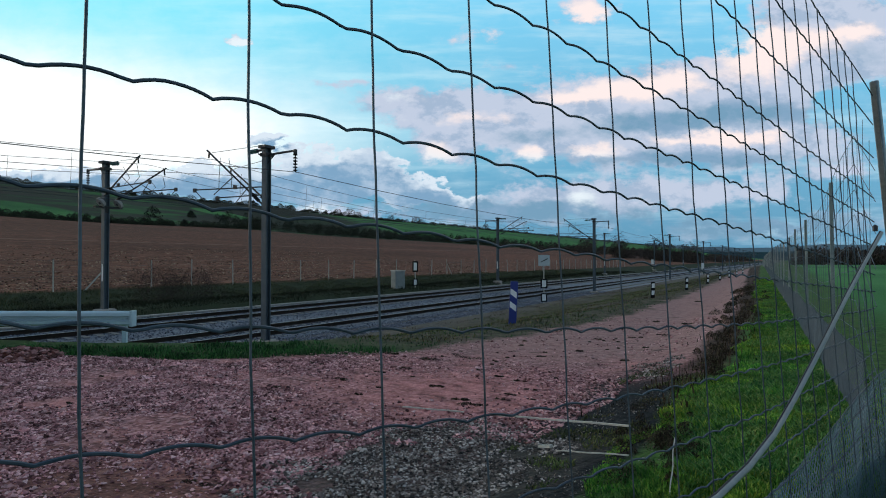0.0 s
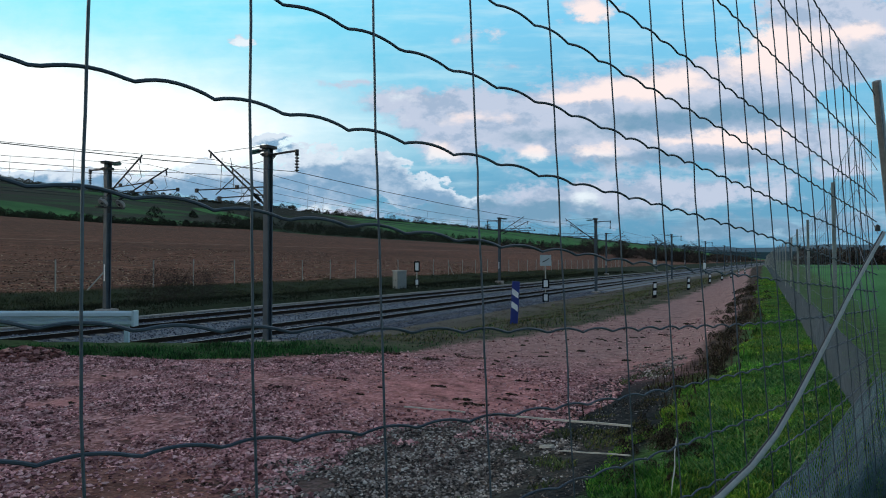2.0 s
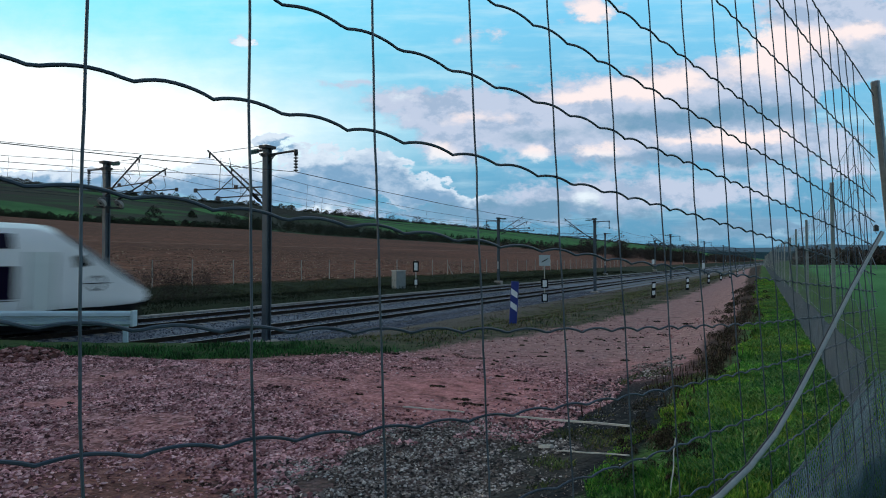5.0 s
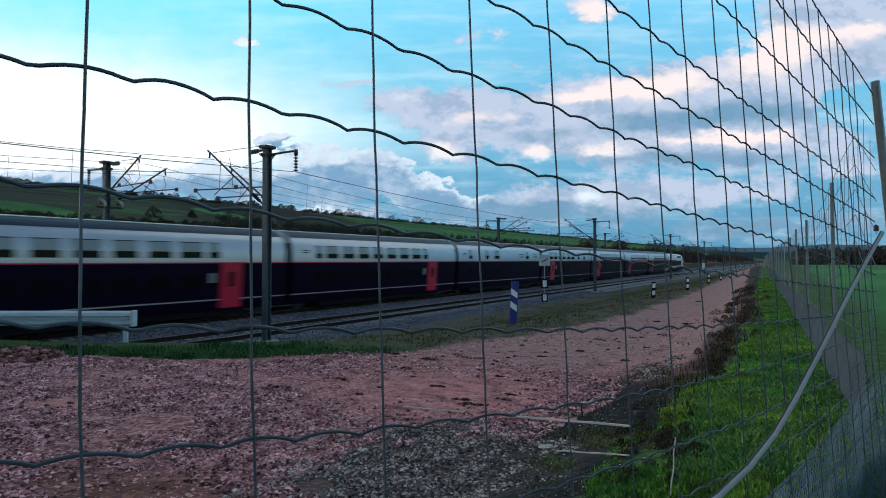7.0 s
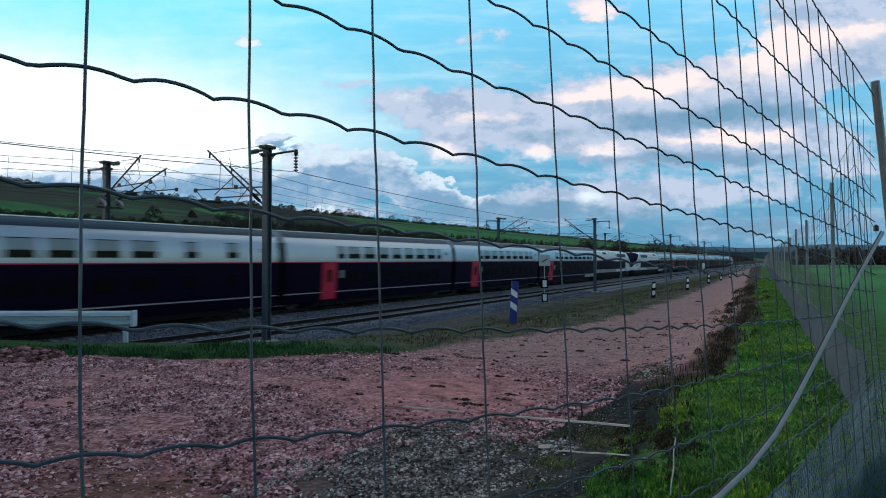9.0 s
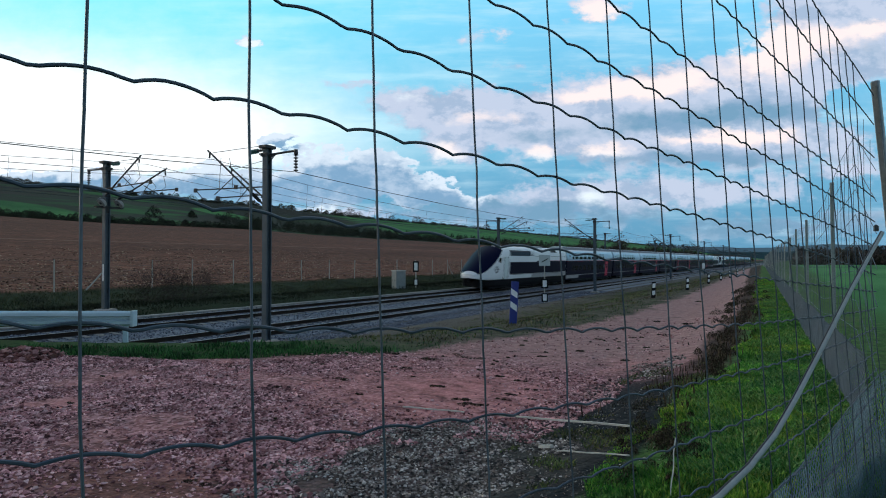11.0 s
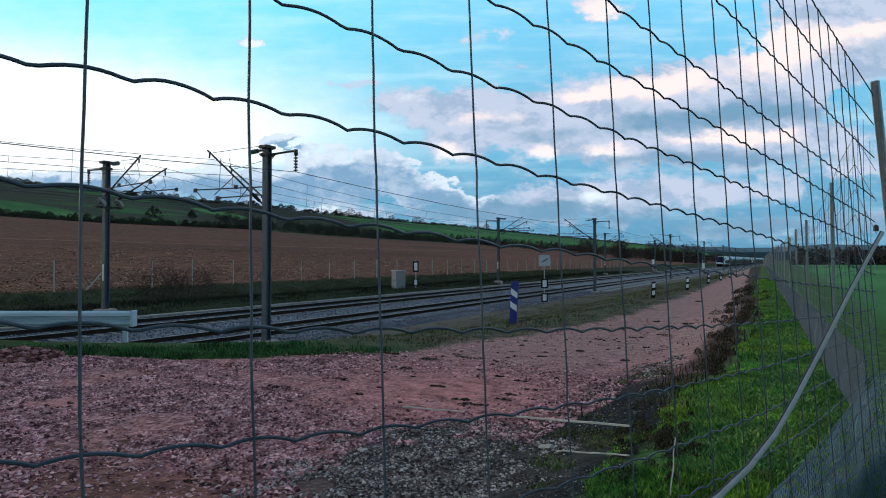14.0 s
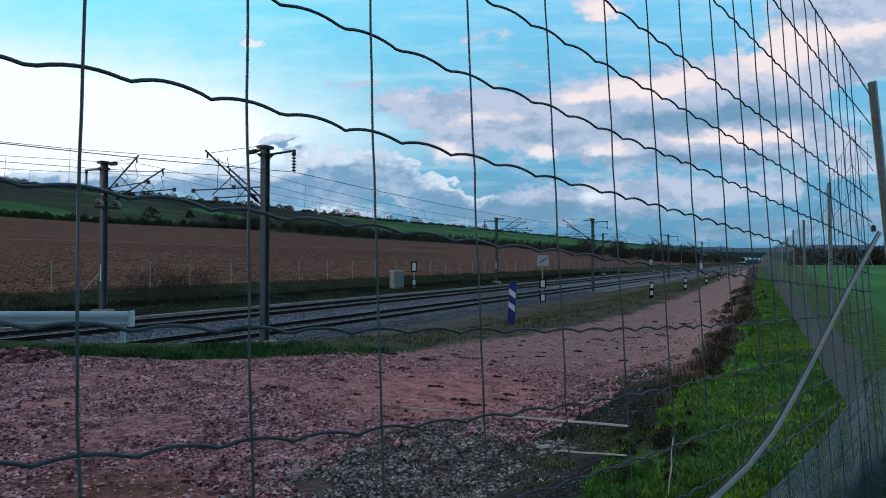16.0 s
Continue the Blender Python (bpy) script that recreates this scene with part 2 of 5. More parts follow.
    dens = calc("ADD", calc("ADD", field(bent, band), field(bent, haze)), calc("ADD", calc("MULTIPLY", calc("SUBTRACT", grain, 0.5), 1.5), calc("MULTIPLY", calc("SUBTRACT", billow, 0.5), 0.9)))
    mask = step(dens, 0.28, 0.78)
    crisp = vec("ADD", flat, vec("MULTIPLY", warp, (0.8, 0.9, 0.0)))
    heaped = calc("ADD", field(crisp, heap), calc("MULTIPLY", calc("SUBTRACT", billow, 0.5), 1.7))
    heap_mask = step(heaped, 0.34, 0.50)
    core = calc("ADD", field(vec("ADD", crisp, (-0.10, 0.12, 0.0)), heap), calc("MULTIPLY", calc("SUBTRACT", billow, 0.5), 0.8))
    heap_tone = blend(step(core, 0.32, 0.80), (0.74, 0.82, 0.91), (0.22, 0.38, 0.56))
    heap_tone = blend(calc("MULTIPLY", step(grain, 0.44, 0.64), 0.75), heap_tone, (0.52, 0.63, 0.77))
    lit = field(soft, [(2.3, 2.88, 0.6, 0.14, 0.9), (3.2, 3.02, 0.8, 0.22, 1.15), (4.2, 3.18, 0.6, 0.22, 0.9), (5.5, 3.6, 0.6, 0.40, 1.2), (6.2, 3.9, 0.9, 0.30, 1.0), (7.3, 4.1, 0.7, 0.14, 0.8), (2.6, 4.42, 0.5, 0.24, 1.0), (-0.1, 1.85, 0.28, 0.24, 1.1), (1.6, 1.88, 0.24, 0.18, 1.2), (2.7, 1.95, 0.5, 0.12, 0.9), (4.6, 2.14, 0.9, 0.12, 1.0), (5.6, 2.24, 0.7, 0.10, 0.8), (0.5, 2.5, 1.0, 0.13, 0.6), (-0.8, 2.85, 0.5, 0.10, 0.5), (2.45, 1.1, 0.35, 0.2, 0.8), (-3.62, 3.86, 0.2, 0.14, 1.0), (-2.4, 1.0, 0.6, 0.10, 1.0), (-2.0, 2.0, 0.8, 0.10, 0.7), (0.8, 3.95, 0.7, 0.2, 0.5)])
    dim = field(soft, [(4.5, 1.78, 2.4, 0.17, 1.0), (5.7, 2.62, 1.6, 0.26, 1.0), (3.7, 2.42, 1.2, 0.22, 0.9), (1.6, 2.2, 1.2, 0.16, 0.6), (7.5, 3.6, 0.7, 0.4, 0.5), (-1.9, 1.45, 1.0, 0.3, 0.8), (5.8, 0.62, 2.6, 0.26, 1.1), (2.4, 0.85, 2.0, 0.22, 0.7), (-0.2, 1.0, 0.9, 0.22, 1.0), (0.9, 0.85, 1.3, 0.25, 0.75), (-6.9, 1.3, 1.6, 0.2, 0.8), (-3.8, 1.2, 2.0, 0.22, 0.7)])
    tone = blend(step(calc("ADD", dim, calc("MULTIPLY", calc("SUBTRACT", billow, 0.5), 1.1)), 0.15, 1.0), (0.56, 0.62, 0.76), (0.19, 0.35, 0.50))
    tone = blend(calc("MULTIPLY", step(grain, 0.53, 0.40), 0.6), tone, (0.27, 0.40, 0.57))
    pale = blend(calc("MULTIPLY", step(v, 0.15, 0.19), step(u, -0.1, 0.03)), (0.84, 0.91, 0.96), (1.02, 0.86, 0.83))
    tone = blend(step(calc("ADD", lit, calc("MULTIPLY", calc("SUBTRACT", billow, 0.5), 1.3)), 0.15, 0.95), tone, pale)
    l.new(blend(mask, blend(heap_mask, clear, heap_tone), tone), em.inputs[0])
    em.inputs[1].default_value = 1.0
    b = Build()
    R, na, ne = 3600.0, 48, 24
    rings = []
    for j in range(ne + 1):
        el = radians(-2.5 + 57.5 * j / ne)
        rings.append([(R * math.sin(radians(-62 + 124 * i / na)) * math.cos(el), R * math.cos(radians(-62 + 124 * i / na)) * math.cos(el), R * math.sin(el)) for i in range(na + 1)])
    b.loft(rings, closed=False)
    ob = part("backdrop_sky", b, m, smooth=True)
    return tagged(ob, "blue evening sky with drifting grey and pink clouds", "sky", kind="structure")


backdrop = sky_backdrop()


# ---- the ground ----
FENCE = Vector((0.441, 4.445))          # the corner post of the near fence
FENCE_WAY = Vector((-0.0394, 0.9992))


def rail_z(x):
    """Height of the rails' plane: both tracks lie in one canted plane."""
    return -1.48 + (-19.6 - x) * 0.0695


def ground_z(x, y):
    edge = -3.5 - 29.0 / max(y - 3.5, 1.2) - 0.035 * max(min(y, 90.0) - 16, 0)
    q = (FENCE.x + FENCE_WAY.x * (y - FENCE.y)) - x
    z = 0.45 * (1 - smooth01(0.2, 2.8, q)) if y < 120 else 0.0
    if x > -14 and x < 12:
        z += 0.035 * nz(x, y, 1.7) + 0.012 * nz(x, y, 0.35, 1)
    side = x * -0.943 + y * 0.332           # the camera's side of the near fence lies lower
    if side < 1.3 and y < 8:
        z -= 0.6 * (1 - smooth01(0.95, 1.25, side)) * smooth01(0.2, 1.0, y)
    if x < edge:
        z -= min((edge - x) * 0.2, 1.62)
    if x < -15.5:
        z += (-1.75 - z) * smooth01(-15.5, -16.5, x)
    if x < -27:
        d = -x
        pts = ((27, -1.2), (27.8, -0.9), (31, -0.85), (34, -1.0), (38, -0.8), (41, -0.45), (60, 1.0), (250, 17.4), (300, 24), (420, 50), (520, 54), (900, 40), (5000, 30))
        for (d0, z0), (d1, z1) in zip(pts, pts[1:]):
            if d <= d1:
                z = z0 + (z1 - z0) * (d - d0) / (d1 - d0)
                break
        z += 0.08 * nz(x, y, 3.0) * smooth01(29, 45, d) + min(d / 250, 1) * 1.2 * nz(x, y, 90) * smooth01(60, 200, d)
    return z


def spread(a, b, first, grow):
    out, step = [a], first
    while out[-1] < b:
        out.append(out[-1] + step)
        step *= grow
    return out


def ground():
    xs = sorted(set([-v for v in spread(3, 4200, 0.25, 1.035)] + spread(-2.9, 4200, 0.12, 1.06)))
    ys = sorted(set([-v for v in spread(2, 900, 1.0, 1.25)] + spread(-1.5, 4300, 0.15, 1.028)))
    b = Build()
    nx = len(xs)
    b.v = [(x, y, ground_z(x, y)) for y in ys for x in xs]
    b.f = [(j * nx + i, j * nx + i + 1, (j + 1) * nx + i + 1, (j + 1) * nx + i) for j in range(len(ys) - 1) for i in range(nx - 1)]
    b.m = [0] * len(b.f)
    ob = part("ground", b, M["ground"], smooth=True)
    return tagged(ob, "reddish gravel track between grass verges and ploughed fields", "ground", kind="structure")


def ground_material():
    m = material("ground", 0.95)
    n, l, s = shader(m)
    co = n.new("ShaderNodeTexCoord")
    sep = n.new("ShaderNodeSeparateXYZ")
    l.new(co.outputs["Object"], sep.inputs[0])
    X, Y = sep.outputs[0], sep.outputs[1]

    def math_(op, a, b=None, c=None):
        x = n.new("ShaderNodeMath")
        x.operation = op
        for sock, v in zip(x.inputs, (a, b, c)):
            if v is None:
                continue
            if isinstance(v, (int, float)):
                sock.default_value = v
            else:
                l.new(v, sock)
        return x.outputs[0]

    def step(v, lo, hi):
        x = n.new("ShaderNodeMapRange")
        x.interpolation_type = "SMOOTHSTEP"
        l.new(v, x.inputs[0])
        x.inputs[1].default_value, x.inputs[2].default_value = lo, hi
        return x.outputs[0]

    wob = tex(m, 0.9, 5).outputs[0]
    wob2 = tex(m, 0.22, 4).outputs[0]
    w = math_("ADD", math_("MULTIPLY", math_("SUBTRACT", wob, 0.5), 1.6), math_("MULTIPLY", math_("SUBTRACT", wob2, 0.5), 1.8))
    xw = math_("ADD", X, w)
    # gravel: reddish crushed stone with grey, earthy and mossy stretches
    stone = tex(m, 26, kind="ShaderNodeTexVoronoi")
    fine = tex(m, 60, 4).outputs[0]
    grav = ramp(m, stone.outputs["Color"], [(0.0, (0.03, 0.014, 0.014)), (0.45, (0.23, 0.108, 0.11)), (1.0, (0.54, 0.32, 0.33))])
    patch = ramp(m, tex(m, 0.6, 5).outputs[0], [(0.45, (0, 0, 0)), (0.62, (1, 1, 1))])
    clay = ramp(m, tex(m, 9, 6, 0.7).outputs[0], [(0.3, (0.27, 0.095, 0.088)), (0.7, (0.54, 0.25, 0.24))])
    grav = mix(m, mix(m, 0.35, patch, (0, 0, 0)), grav, clay)
    middle = math_("POWER", 0.2, math_("ADD", math_("POWER", math_("DIVIDE", math_("ADD", xw, 4.0), 2.0), 2), math_("POWER", math_("DIVIDE", math_("SUBTRACT", Y, 6.5), 1.7), 2)))
    grav = mix(m, math_("MULTIPLY", middle, 0.8), grav, clay)
    bare = math_("POWER", 0.2, math_("ADD", math_("POWER", math_("DIVIDE", math_("ADD", xw, 3.9), 1.7), 2), math_("POWER", math_("DIVIDE", math_("SUBTRACT", Y, 2.6), 0.9), 2)))
    loam = ramp(m, tex(m, 16, 8, 0.75).outputs[0], [(0.3, (0.05, 0.024, 0.018)), (0.55, (0.15, 0.07, 0.055)), (0.75, (0.34, 0.20, 0.17))])
    grav = mix(m, math_("MULTIPLY", bare, 0.9), grav, loam)
    coarse = ramp(m, tex(m, 3.2, 8, 0.72, stretch=(0.8, 1.2, 1)).outputs[0], [(0.34, (0.42, 0.38, 0.38)), (0.47, (1.1, 1.05, 1.05)), (0.66, (1.6, 1.56, 1.56))])
    grav = mix(m, 1.0, grav, coarse, "MULTIPLY")
    worn = ramp(m, tex(m, 5, 6, 0.65).outputs[0], [(0.3, (0.20, 0.112, 0.102)), (0.7, (0.45, 0.285, 0.262))])
    grav = mix(m, math_("MULTIPLY", step(Y, 7.5, 11.0), 0.8), grav, worn)
    litter = ramp(m, tex(m, 2.2, 7, 0.7, stretch=(0.55, 1.3, 1)).outputs[0], [(0.60, (0, 0, 0)), (0.66, (1, 1, 1))])
    grav = mix(m, mix(m, 0.2, litter, (0, 0, 0)), grav, (0.045, 0.03, 0.026))
    earth = ramp(m, fine, [(0.3, (0.06, 0.05, 0.04)), (0.7, (0.16, 0.14, 0.12))])
    grass = ramp(m, tex(m, 7, 6, 0.7).outputs[0], [(0.3, (0.012, 0.032, 0.008)), (0.55, (0.060, 0.145, 0.032)), (0.8, (0.17, 0.25, 0.06))])
    dry = ramp(m, tex(m, 1.3, 6).outputs[0], [(0.4, (0, 0, 0)), (0.7, (1, 1, 1))])
    grass = mix(m, mix(m, 0.55, dry, (0, 0, 0)), grass, (0.10, 0.085, 0.045))
    field = ramp(m, tex(m, 1.5, 8, 0.75, stretch=(1, 0.35, 1)).outputs[0], [(0.3, (0.036, 0.0145, 0.010)), (0.52, (0.115, 0.047, 0.031)), (0.72, (0.32, 0.15, 0.10))])
    field = mix(m, 0.6, field, ramp(m, tex(m, 0.03, 5, stretch=(1, 0.3, 1)).outputs[0], [(0.35, (0.75, 0.69, 0.63)), (0.7, (1.6, 1.47, 1.36))]), "MULTIPLY")
    straw = ramp(m, tex(m, 2.6, 7, 0.8, stretch=(1, 0.6, 1)).outputs[0], [(0.55, (0, 0, 0)), (0.61, (1, 1, 1))])
    straw = mix(m, step(X, -90, -52), (0, 0, 0), straw)
    field = mix(m, mix(m, 0.65, (0, 0, 0), straw), field, (0.40, 0.26, 0.165))
    lane = math_("LESS_THAN", math_("ABSOLUTE", math_("ADD", X, 104.0)), 0.9)
    field = mix(m, math_("MULTIPLY", lane, 0.3), field, (0.34, 0.22, 0.15))
    crop = ramp(m, tex(m, 0.02, 5).outputs[0], [(0.4, (0.045, 0.15, 0.045)), (0.6, (0.09, 0.25, 0.08))])
    hill = ramp(m, tex(m, 0.013, 4, stretch=(1, 0.35, 1)).outputs[0], [(0.42, (0.048, 0.038, 0.030)), (0.50, (0.036, 0.042, 0.026)), (0.56, (0.042, 0.125, 0.034))])
    left_edge = math_("SUBTRACT", -3.0, math_("DIVIDE", 16.0, math_("MAXIMUM", math_("SUBTRACT", Y, 3.5), 0.9)))
    left_edge = math_("SUBTRACT", left_edge, math_("MULTIPLY", math_("MAXIMUM", math_("SUBTRACT", Y, 16.0), 0.0), 0.04))
    soil = ramp(m, tex(m, 14, 8, 0.7).outputs[0], [(0.35, (0.006, 0.007, 0.008)), (0.58, (0.024, 0.025, 0.027)), (0.74, (0.12, 0.115, 0.11))])
    xs = math_("ADD", math_("ADD", X, math_("MULTIPLY", w, 0.55)), math_("MULTIPLY", math_("MAXIMUM", math_("SUBTRACT", Y, 8.0), 0.0), 0.05))
    near = step(Y, 9.4, 6.8)
    c = mix(m, math_("MULTIPLY", step(xs, -2.35, -2.05), near), grav, soil)
    heapy = math_("ADD", math_("POWER", math_("DIVIDE", math_("ADD", xw, 2.35), 1.0), 2), math_("POWER", math_("DIVIDE", math_("SUBTRACT", Y, 4.1), 1.2), 2))
    c = mix(m, math_("MULTIPLY", step(heapy, 1.25, 0.7), 0.8), c, mix(m, 0.5, soil, earth))
    xp = math_("ADD", math_("ADD", X, math_("MULTIPLY", w, 0.35)), math_("MULTIPLY", math_("MAXIMUM", math_("SUBTRACT", Y, 16.0), 0.0), 0.05))
    litter_soil = ramp(m, tex(m, 11, 7, 0.7).outputs[0], [(0.35, (0.018, 0.012, 0.010)), (0.55, (0.065, 0.043, 0.034)), (0.72, (0.17, 0.115, 0.09))])
    c = mix(m, math_("MULTIPLY", step(xp, -1.35, -1.05), step(Y, 7.4, 8.6)), c, litter_soil)
    xg = math_("SUBTRACT", math_("ADD", math_("ADD", X, math_("MULTIPLY", w, 0.4)), math_("MULTIPLY", math_("MAXIMUM", math_("SUBTRACT", Y, 15.0), 0.0), 0.038)), math_("MULTIPLY", step(Y, 6.6, 7.8), 0.32))
    c = mix(m, step(xg, -1.15, -0.88), c, grass)
    # bank grass, mixed well towards a dark green
    dark_grass = mix(m, 0.6, grass, (0.014, 0.030, 0.012))
    bank = mix(m, math_("MULTIPLY", step(Y, 8.2, 10.5), 0.8), dark_grass, ramp(m, tex(m, 3, 7).outputs[0], [(0.35, (0.035, 0.030, 0.024)), (0.65, (0.15, 0.115, 0.085))]))
    c = mix(m, step(math_("SUBTRACT", left_edge, xw), -0.2, 0.3), c, bank)
    c = mix(m, step(X, 1.0, 2.0), c, crop)
    c = mix(m, step(xw, -13.5, -15.0), c, earth)
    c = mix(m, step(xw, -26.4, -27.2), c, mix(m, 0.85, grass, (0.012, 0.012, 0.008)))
    c = mix(m, step(xw, -40.5, -42.0), c, field)
    wood = math_("MULTIPLY", step(Y, 235, 290), step(Y, 490, 430))
    hill = mix(m, math_("MULTIPLY", wood, 0.85), hill, (0.020, 0.018, 0.011))
    lush = ramp(m, tex(m, 0.03, 5).outputs[0], [(0.4, (0.035, 0.115, 0.035)), (0.6, (0.065, 0.19, 0.05))])
    for hx, hy, rx, ry in ((-300, 145, 30, 26), (-342, 290, 26, 16)):
        spot = math_("ADD", math_("POWER", math_("DIVIDE", math_("SUBTRACT", X, hx), rx), 2), math_("POWER", math_("DIVIDE", math_("SUBTRACT", Y, hy), ry), 2))
        hill = mix(m, math_("MULTIPLY", step(spot, 1.2, 0.7), 0.9), hill, lush)
    hill = mix(m, math_("MULTIPLY", step(Y, 440, 500), 0.85), hill, lush)
    top = math_("ADD", xw, math_("MULTIPLY", math_("MINIMUM", math_("MAXIMUM", math_("SUBTRACT", 240.0, Y), -300.0), 0.0), 0.6))
    c = mix(m, step(top, -247, -251), c, hill)
    l.new(c, s.inputs["Base Color"])
    matt(m, 0.08)
    bump(m, stone.outputs["Distance"], 0.6, 0.03)
    return m


M["ground"] = ground_material()
ground()


# ---- the railway ----
Y0, Y1 = -60.0, 1400.0


def ballast():
    b = Build()
    sec = [(-15.7, -1.85), (-17.4, -1.72), (-18.2, rail_z(-18.2) - 0.2), (-20.3, rail_z(-20.3) - 0.16), (-22.5, rail_z(-22.5) - 0.26), (-24.8, rail_z(-24.8) - 0.16), (-26.8, rail_z(-26.8) - 0.2), (-27.5, -1.35)]
    ys = spread(Y0, Y1, 3.0, 1.03)
    b.loft([[(x, y, z + 0.02 * nz(x, y, 0.7)) for x, z in sec] for y in ys], closed=False)
    ob = part("ballast_bed", b, M["ballast"], smooth=True)
    tagged(ob, "grey crushed stone ballast under two railway tracks", "ballast", kind="structure")


M["ballast"] = plain("ballast_stone", (0.038, 0.044, 0.060), (0.23, 0.245, 0.295), 9.0, 0.95, 0.0, 0.8, fine=22.0)
ballast()


def rail(x):
    b = Build()
    z = rail_z(x)
    sec = [(-0.075, -0.172), (0.075, -0.172), (0.075, -0.16), (0.012, -0.14), (0.012, -0.05), (0.036, -0.035), (0.036, -0.004), (-0.036, -0.004), (-0.036, -0.035), (-0.012, -0.05), (-0.012, -0.14), (-0.075, -0.16)]
    b.loft([[(x + p, y, z + q) for p, q in sec] for y in (Y0, 0.0, 200.0, Y1)])
    ob = tagged(part("rail", b, M["rail"]), "brown rusted steel running rail on concrete sleepers", "rail", "running rails")
    t = Build()
    t.loft([[(x + p, y, z + q) for p, q in ((-0.033, -0.0035), (0.033, -0.0035), (0.026, 0.002), (-0.026, 0.002))] for y in (Y0, 0.0, 200.0, Y1)])
    part("running_surface", t, M["rail_top"], ob, "polished bare steel rail head")


for x in (-18.88 - 0.72, -20.32 - 0.72, -24.08, -25.52):
    rail(x)


def sleepers():
    b = Build()
    b.box(-1.22, -0.28, -0.13, 0.13, -0.22, 0, bevel=0.02)
    b.box(0.28, 1.22, -0.13, 0.13, -0.22, 0, bevel=0.02)
    b.box(-0.3, 0.3, -0.03, 0.03, -0.15, -0.09)
    me = b.mesh("sleeper", M["sleeper"])
    lean = math.degrees(math.atan(0.0695))
    far = Build()
    for cx in (-20.32, -24.8):
        k = 0
        y = 4.0
        while y < 94:
            ob = new("sleeper", me)
            ob.matrix_world = pose(cx, y, rail_z(cx) - 0.172, 0, lean, 0)
            tagged(ob, "concrete twin-block railway sleeper half buried in ballast", "sleeper", "railway sleepers")
            y += 0.6
        while y < 260:
            far.box(cx - 1.2, cx + 1.2, y - 0.13, y + 0.13, rail_z(cx) - 0.4, rail_z(cx) - 0.17)
            y += 0.6
    ob = part("far_sleepers", far, M["sleeper"])
    tagged(ob, "distant concrete sleepers between the rails", "sleepers", kind="stuff")


# ---- catenary ----
def insulator(b, p, q, r=0.07, n=5, mat=0):
    """A ribbed insulator from p to q."""
    p, q = Vector(p), Vector(q)
    b.tube([p, q], 0.025, 6, mat)
    for i in range(n):
        c = p.lerp(q, (i + 0.5) / n)
        w = (q - p).normalized() * 0.018
        b.tube([c - w, c + w], r, 8, mat)


def bracket(root, s, y, low, foot, reach, tip, name):
    """A cantilever bracket: inclined tube, stay insulator, steady arm and clamp."""
    c = Build()
    c.tube([(s * 0.12, y * 0.4, foot), (s * (reach + 0.12), y, tip + 0.1)], 0.036, 8)
    c.tube([(s * (reach - 0.02), y, tip + 0.04), (s * (reach + 0.02), y, tip - 0.22)], 0.035, 6)
    c.tube([(s * reach * 0.55, y * 0.8, foot + (tip - foot) * 0.52), (s * (reach - 0.3), y, low + 0.25)], 0.02, 6)
    c.tube([(s * 0.12, y * 0.4, low + 0.42), (s * reach * 1.3, y, low + 0.5)], 0.026, 6)
    c.tube([(s * reach * 1.28, y, low + 0.5), (s * (reach + 0.25), y, low)], 0.016, 6)
    for f in (0.5, 1.28):
        c.box(s * reach * f - 0.07, s * reach * f + 0.07, y - 0.04, y + 0.04, low + 0.40, low + 0.56)
    for j, f in enumerate((0.62, 0.86)):
        x0 = s * reach * f
        c.tube([(x0, y + 0.2 * j, tip - 0.42 * (1 - f) - 0.15), (x0 + s * 0.12, y + 0.25, (tip + low) / 2), (x0 - s * 0.05, y + 0.1, low + 0.5)], 0.012, 5)
    c.tube([(0, 0, tip + 0.05), (s * reach * 0.94, y, tip - 0.02)], 0.011, 5)
    ob = part(name, c, M["dark_steel"], root)
    i = Build()
    a, b = Vector((s * 0.12, y * 0.4, foot)), Vector((s * reach, y, tip))
    insulator(i, a.lerp(b, 0.06), a.lerp(b, 0.2), 0.07, 5)
    part("insulator", i, M["black"], ob)


FEED = 1.45         # reach of the feeder arm


def catenary_mast(s, H, first, second, low):
    """A steel mast with two brackets and feeder arm; s = +1 reaches towards +X. Its origin is at ground level."""
    root = new("catenary_mast")
    b = Build()
    for f in (-0.105, 0.105):
        b.box(-0.12, 0.12, f - 0.02, f + 0.02, -0.3, H)
    b.box(-0.02, 0.02, -0.09, 0.09, -0.3, H)
    part("column", b, M["mast"], root)
    f = Build()
    f.box(-0.38, 0.38, -0.38, 0.38, -0.7, 0.1, bevel=0.05)
    part("footing", f, M["sleeper"], root)
    t = Build()
    t.box(-0.2, 0.2, -0.26, 0.26, H - 0.04, H + 0.07, bevel=0.015)
    t.box(-0.16, 0.16, -0.19, 0.19, H - 0.34, H - 0.22)
    t.tube([(-0.1, -0.3, H - 0.28), (-0.1, 0.3, H - 0.28)], 0.03, 6)
    part("head_plate", t, M["dark_steel"], root)
    a = Build()
    a.tube([(0, 0, H - 0.28), (-s * FEED, 0, H - 0.24)], 0.042, 8)
    a.tube([(0, 0, H - 0.62), (-s * 0.45, 0, H - 0.28)], 0.02, 6)
    a.tube([(-s * FEED, 0, H - 0.2), (-s * FEED, 0, H - 0.36)], 0.07, 8)
    arm = part("feeder_arm", a, M["dark_steel"], root)
    i = Build()
    insulator(i, (-s * FEED, 0, H - 0.34), (-s * FEED, 0, H - 1.02), 0.08, 6)
    part("insulator", i, M["black"], arm, "ribbed dark hanging insulator")
    a = Build()
    a.tube([(0, 0, H - 0.06), (s * 0.5, 0, H - 0.08)], 0.05, 8)
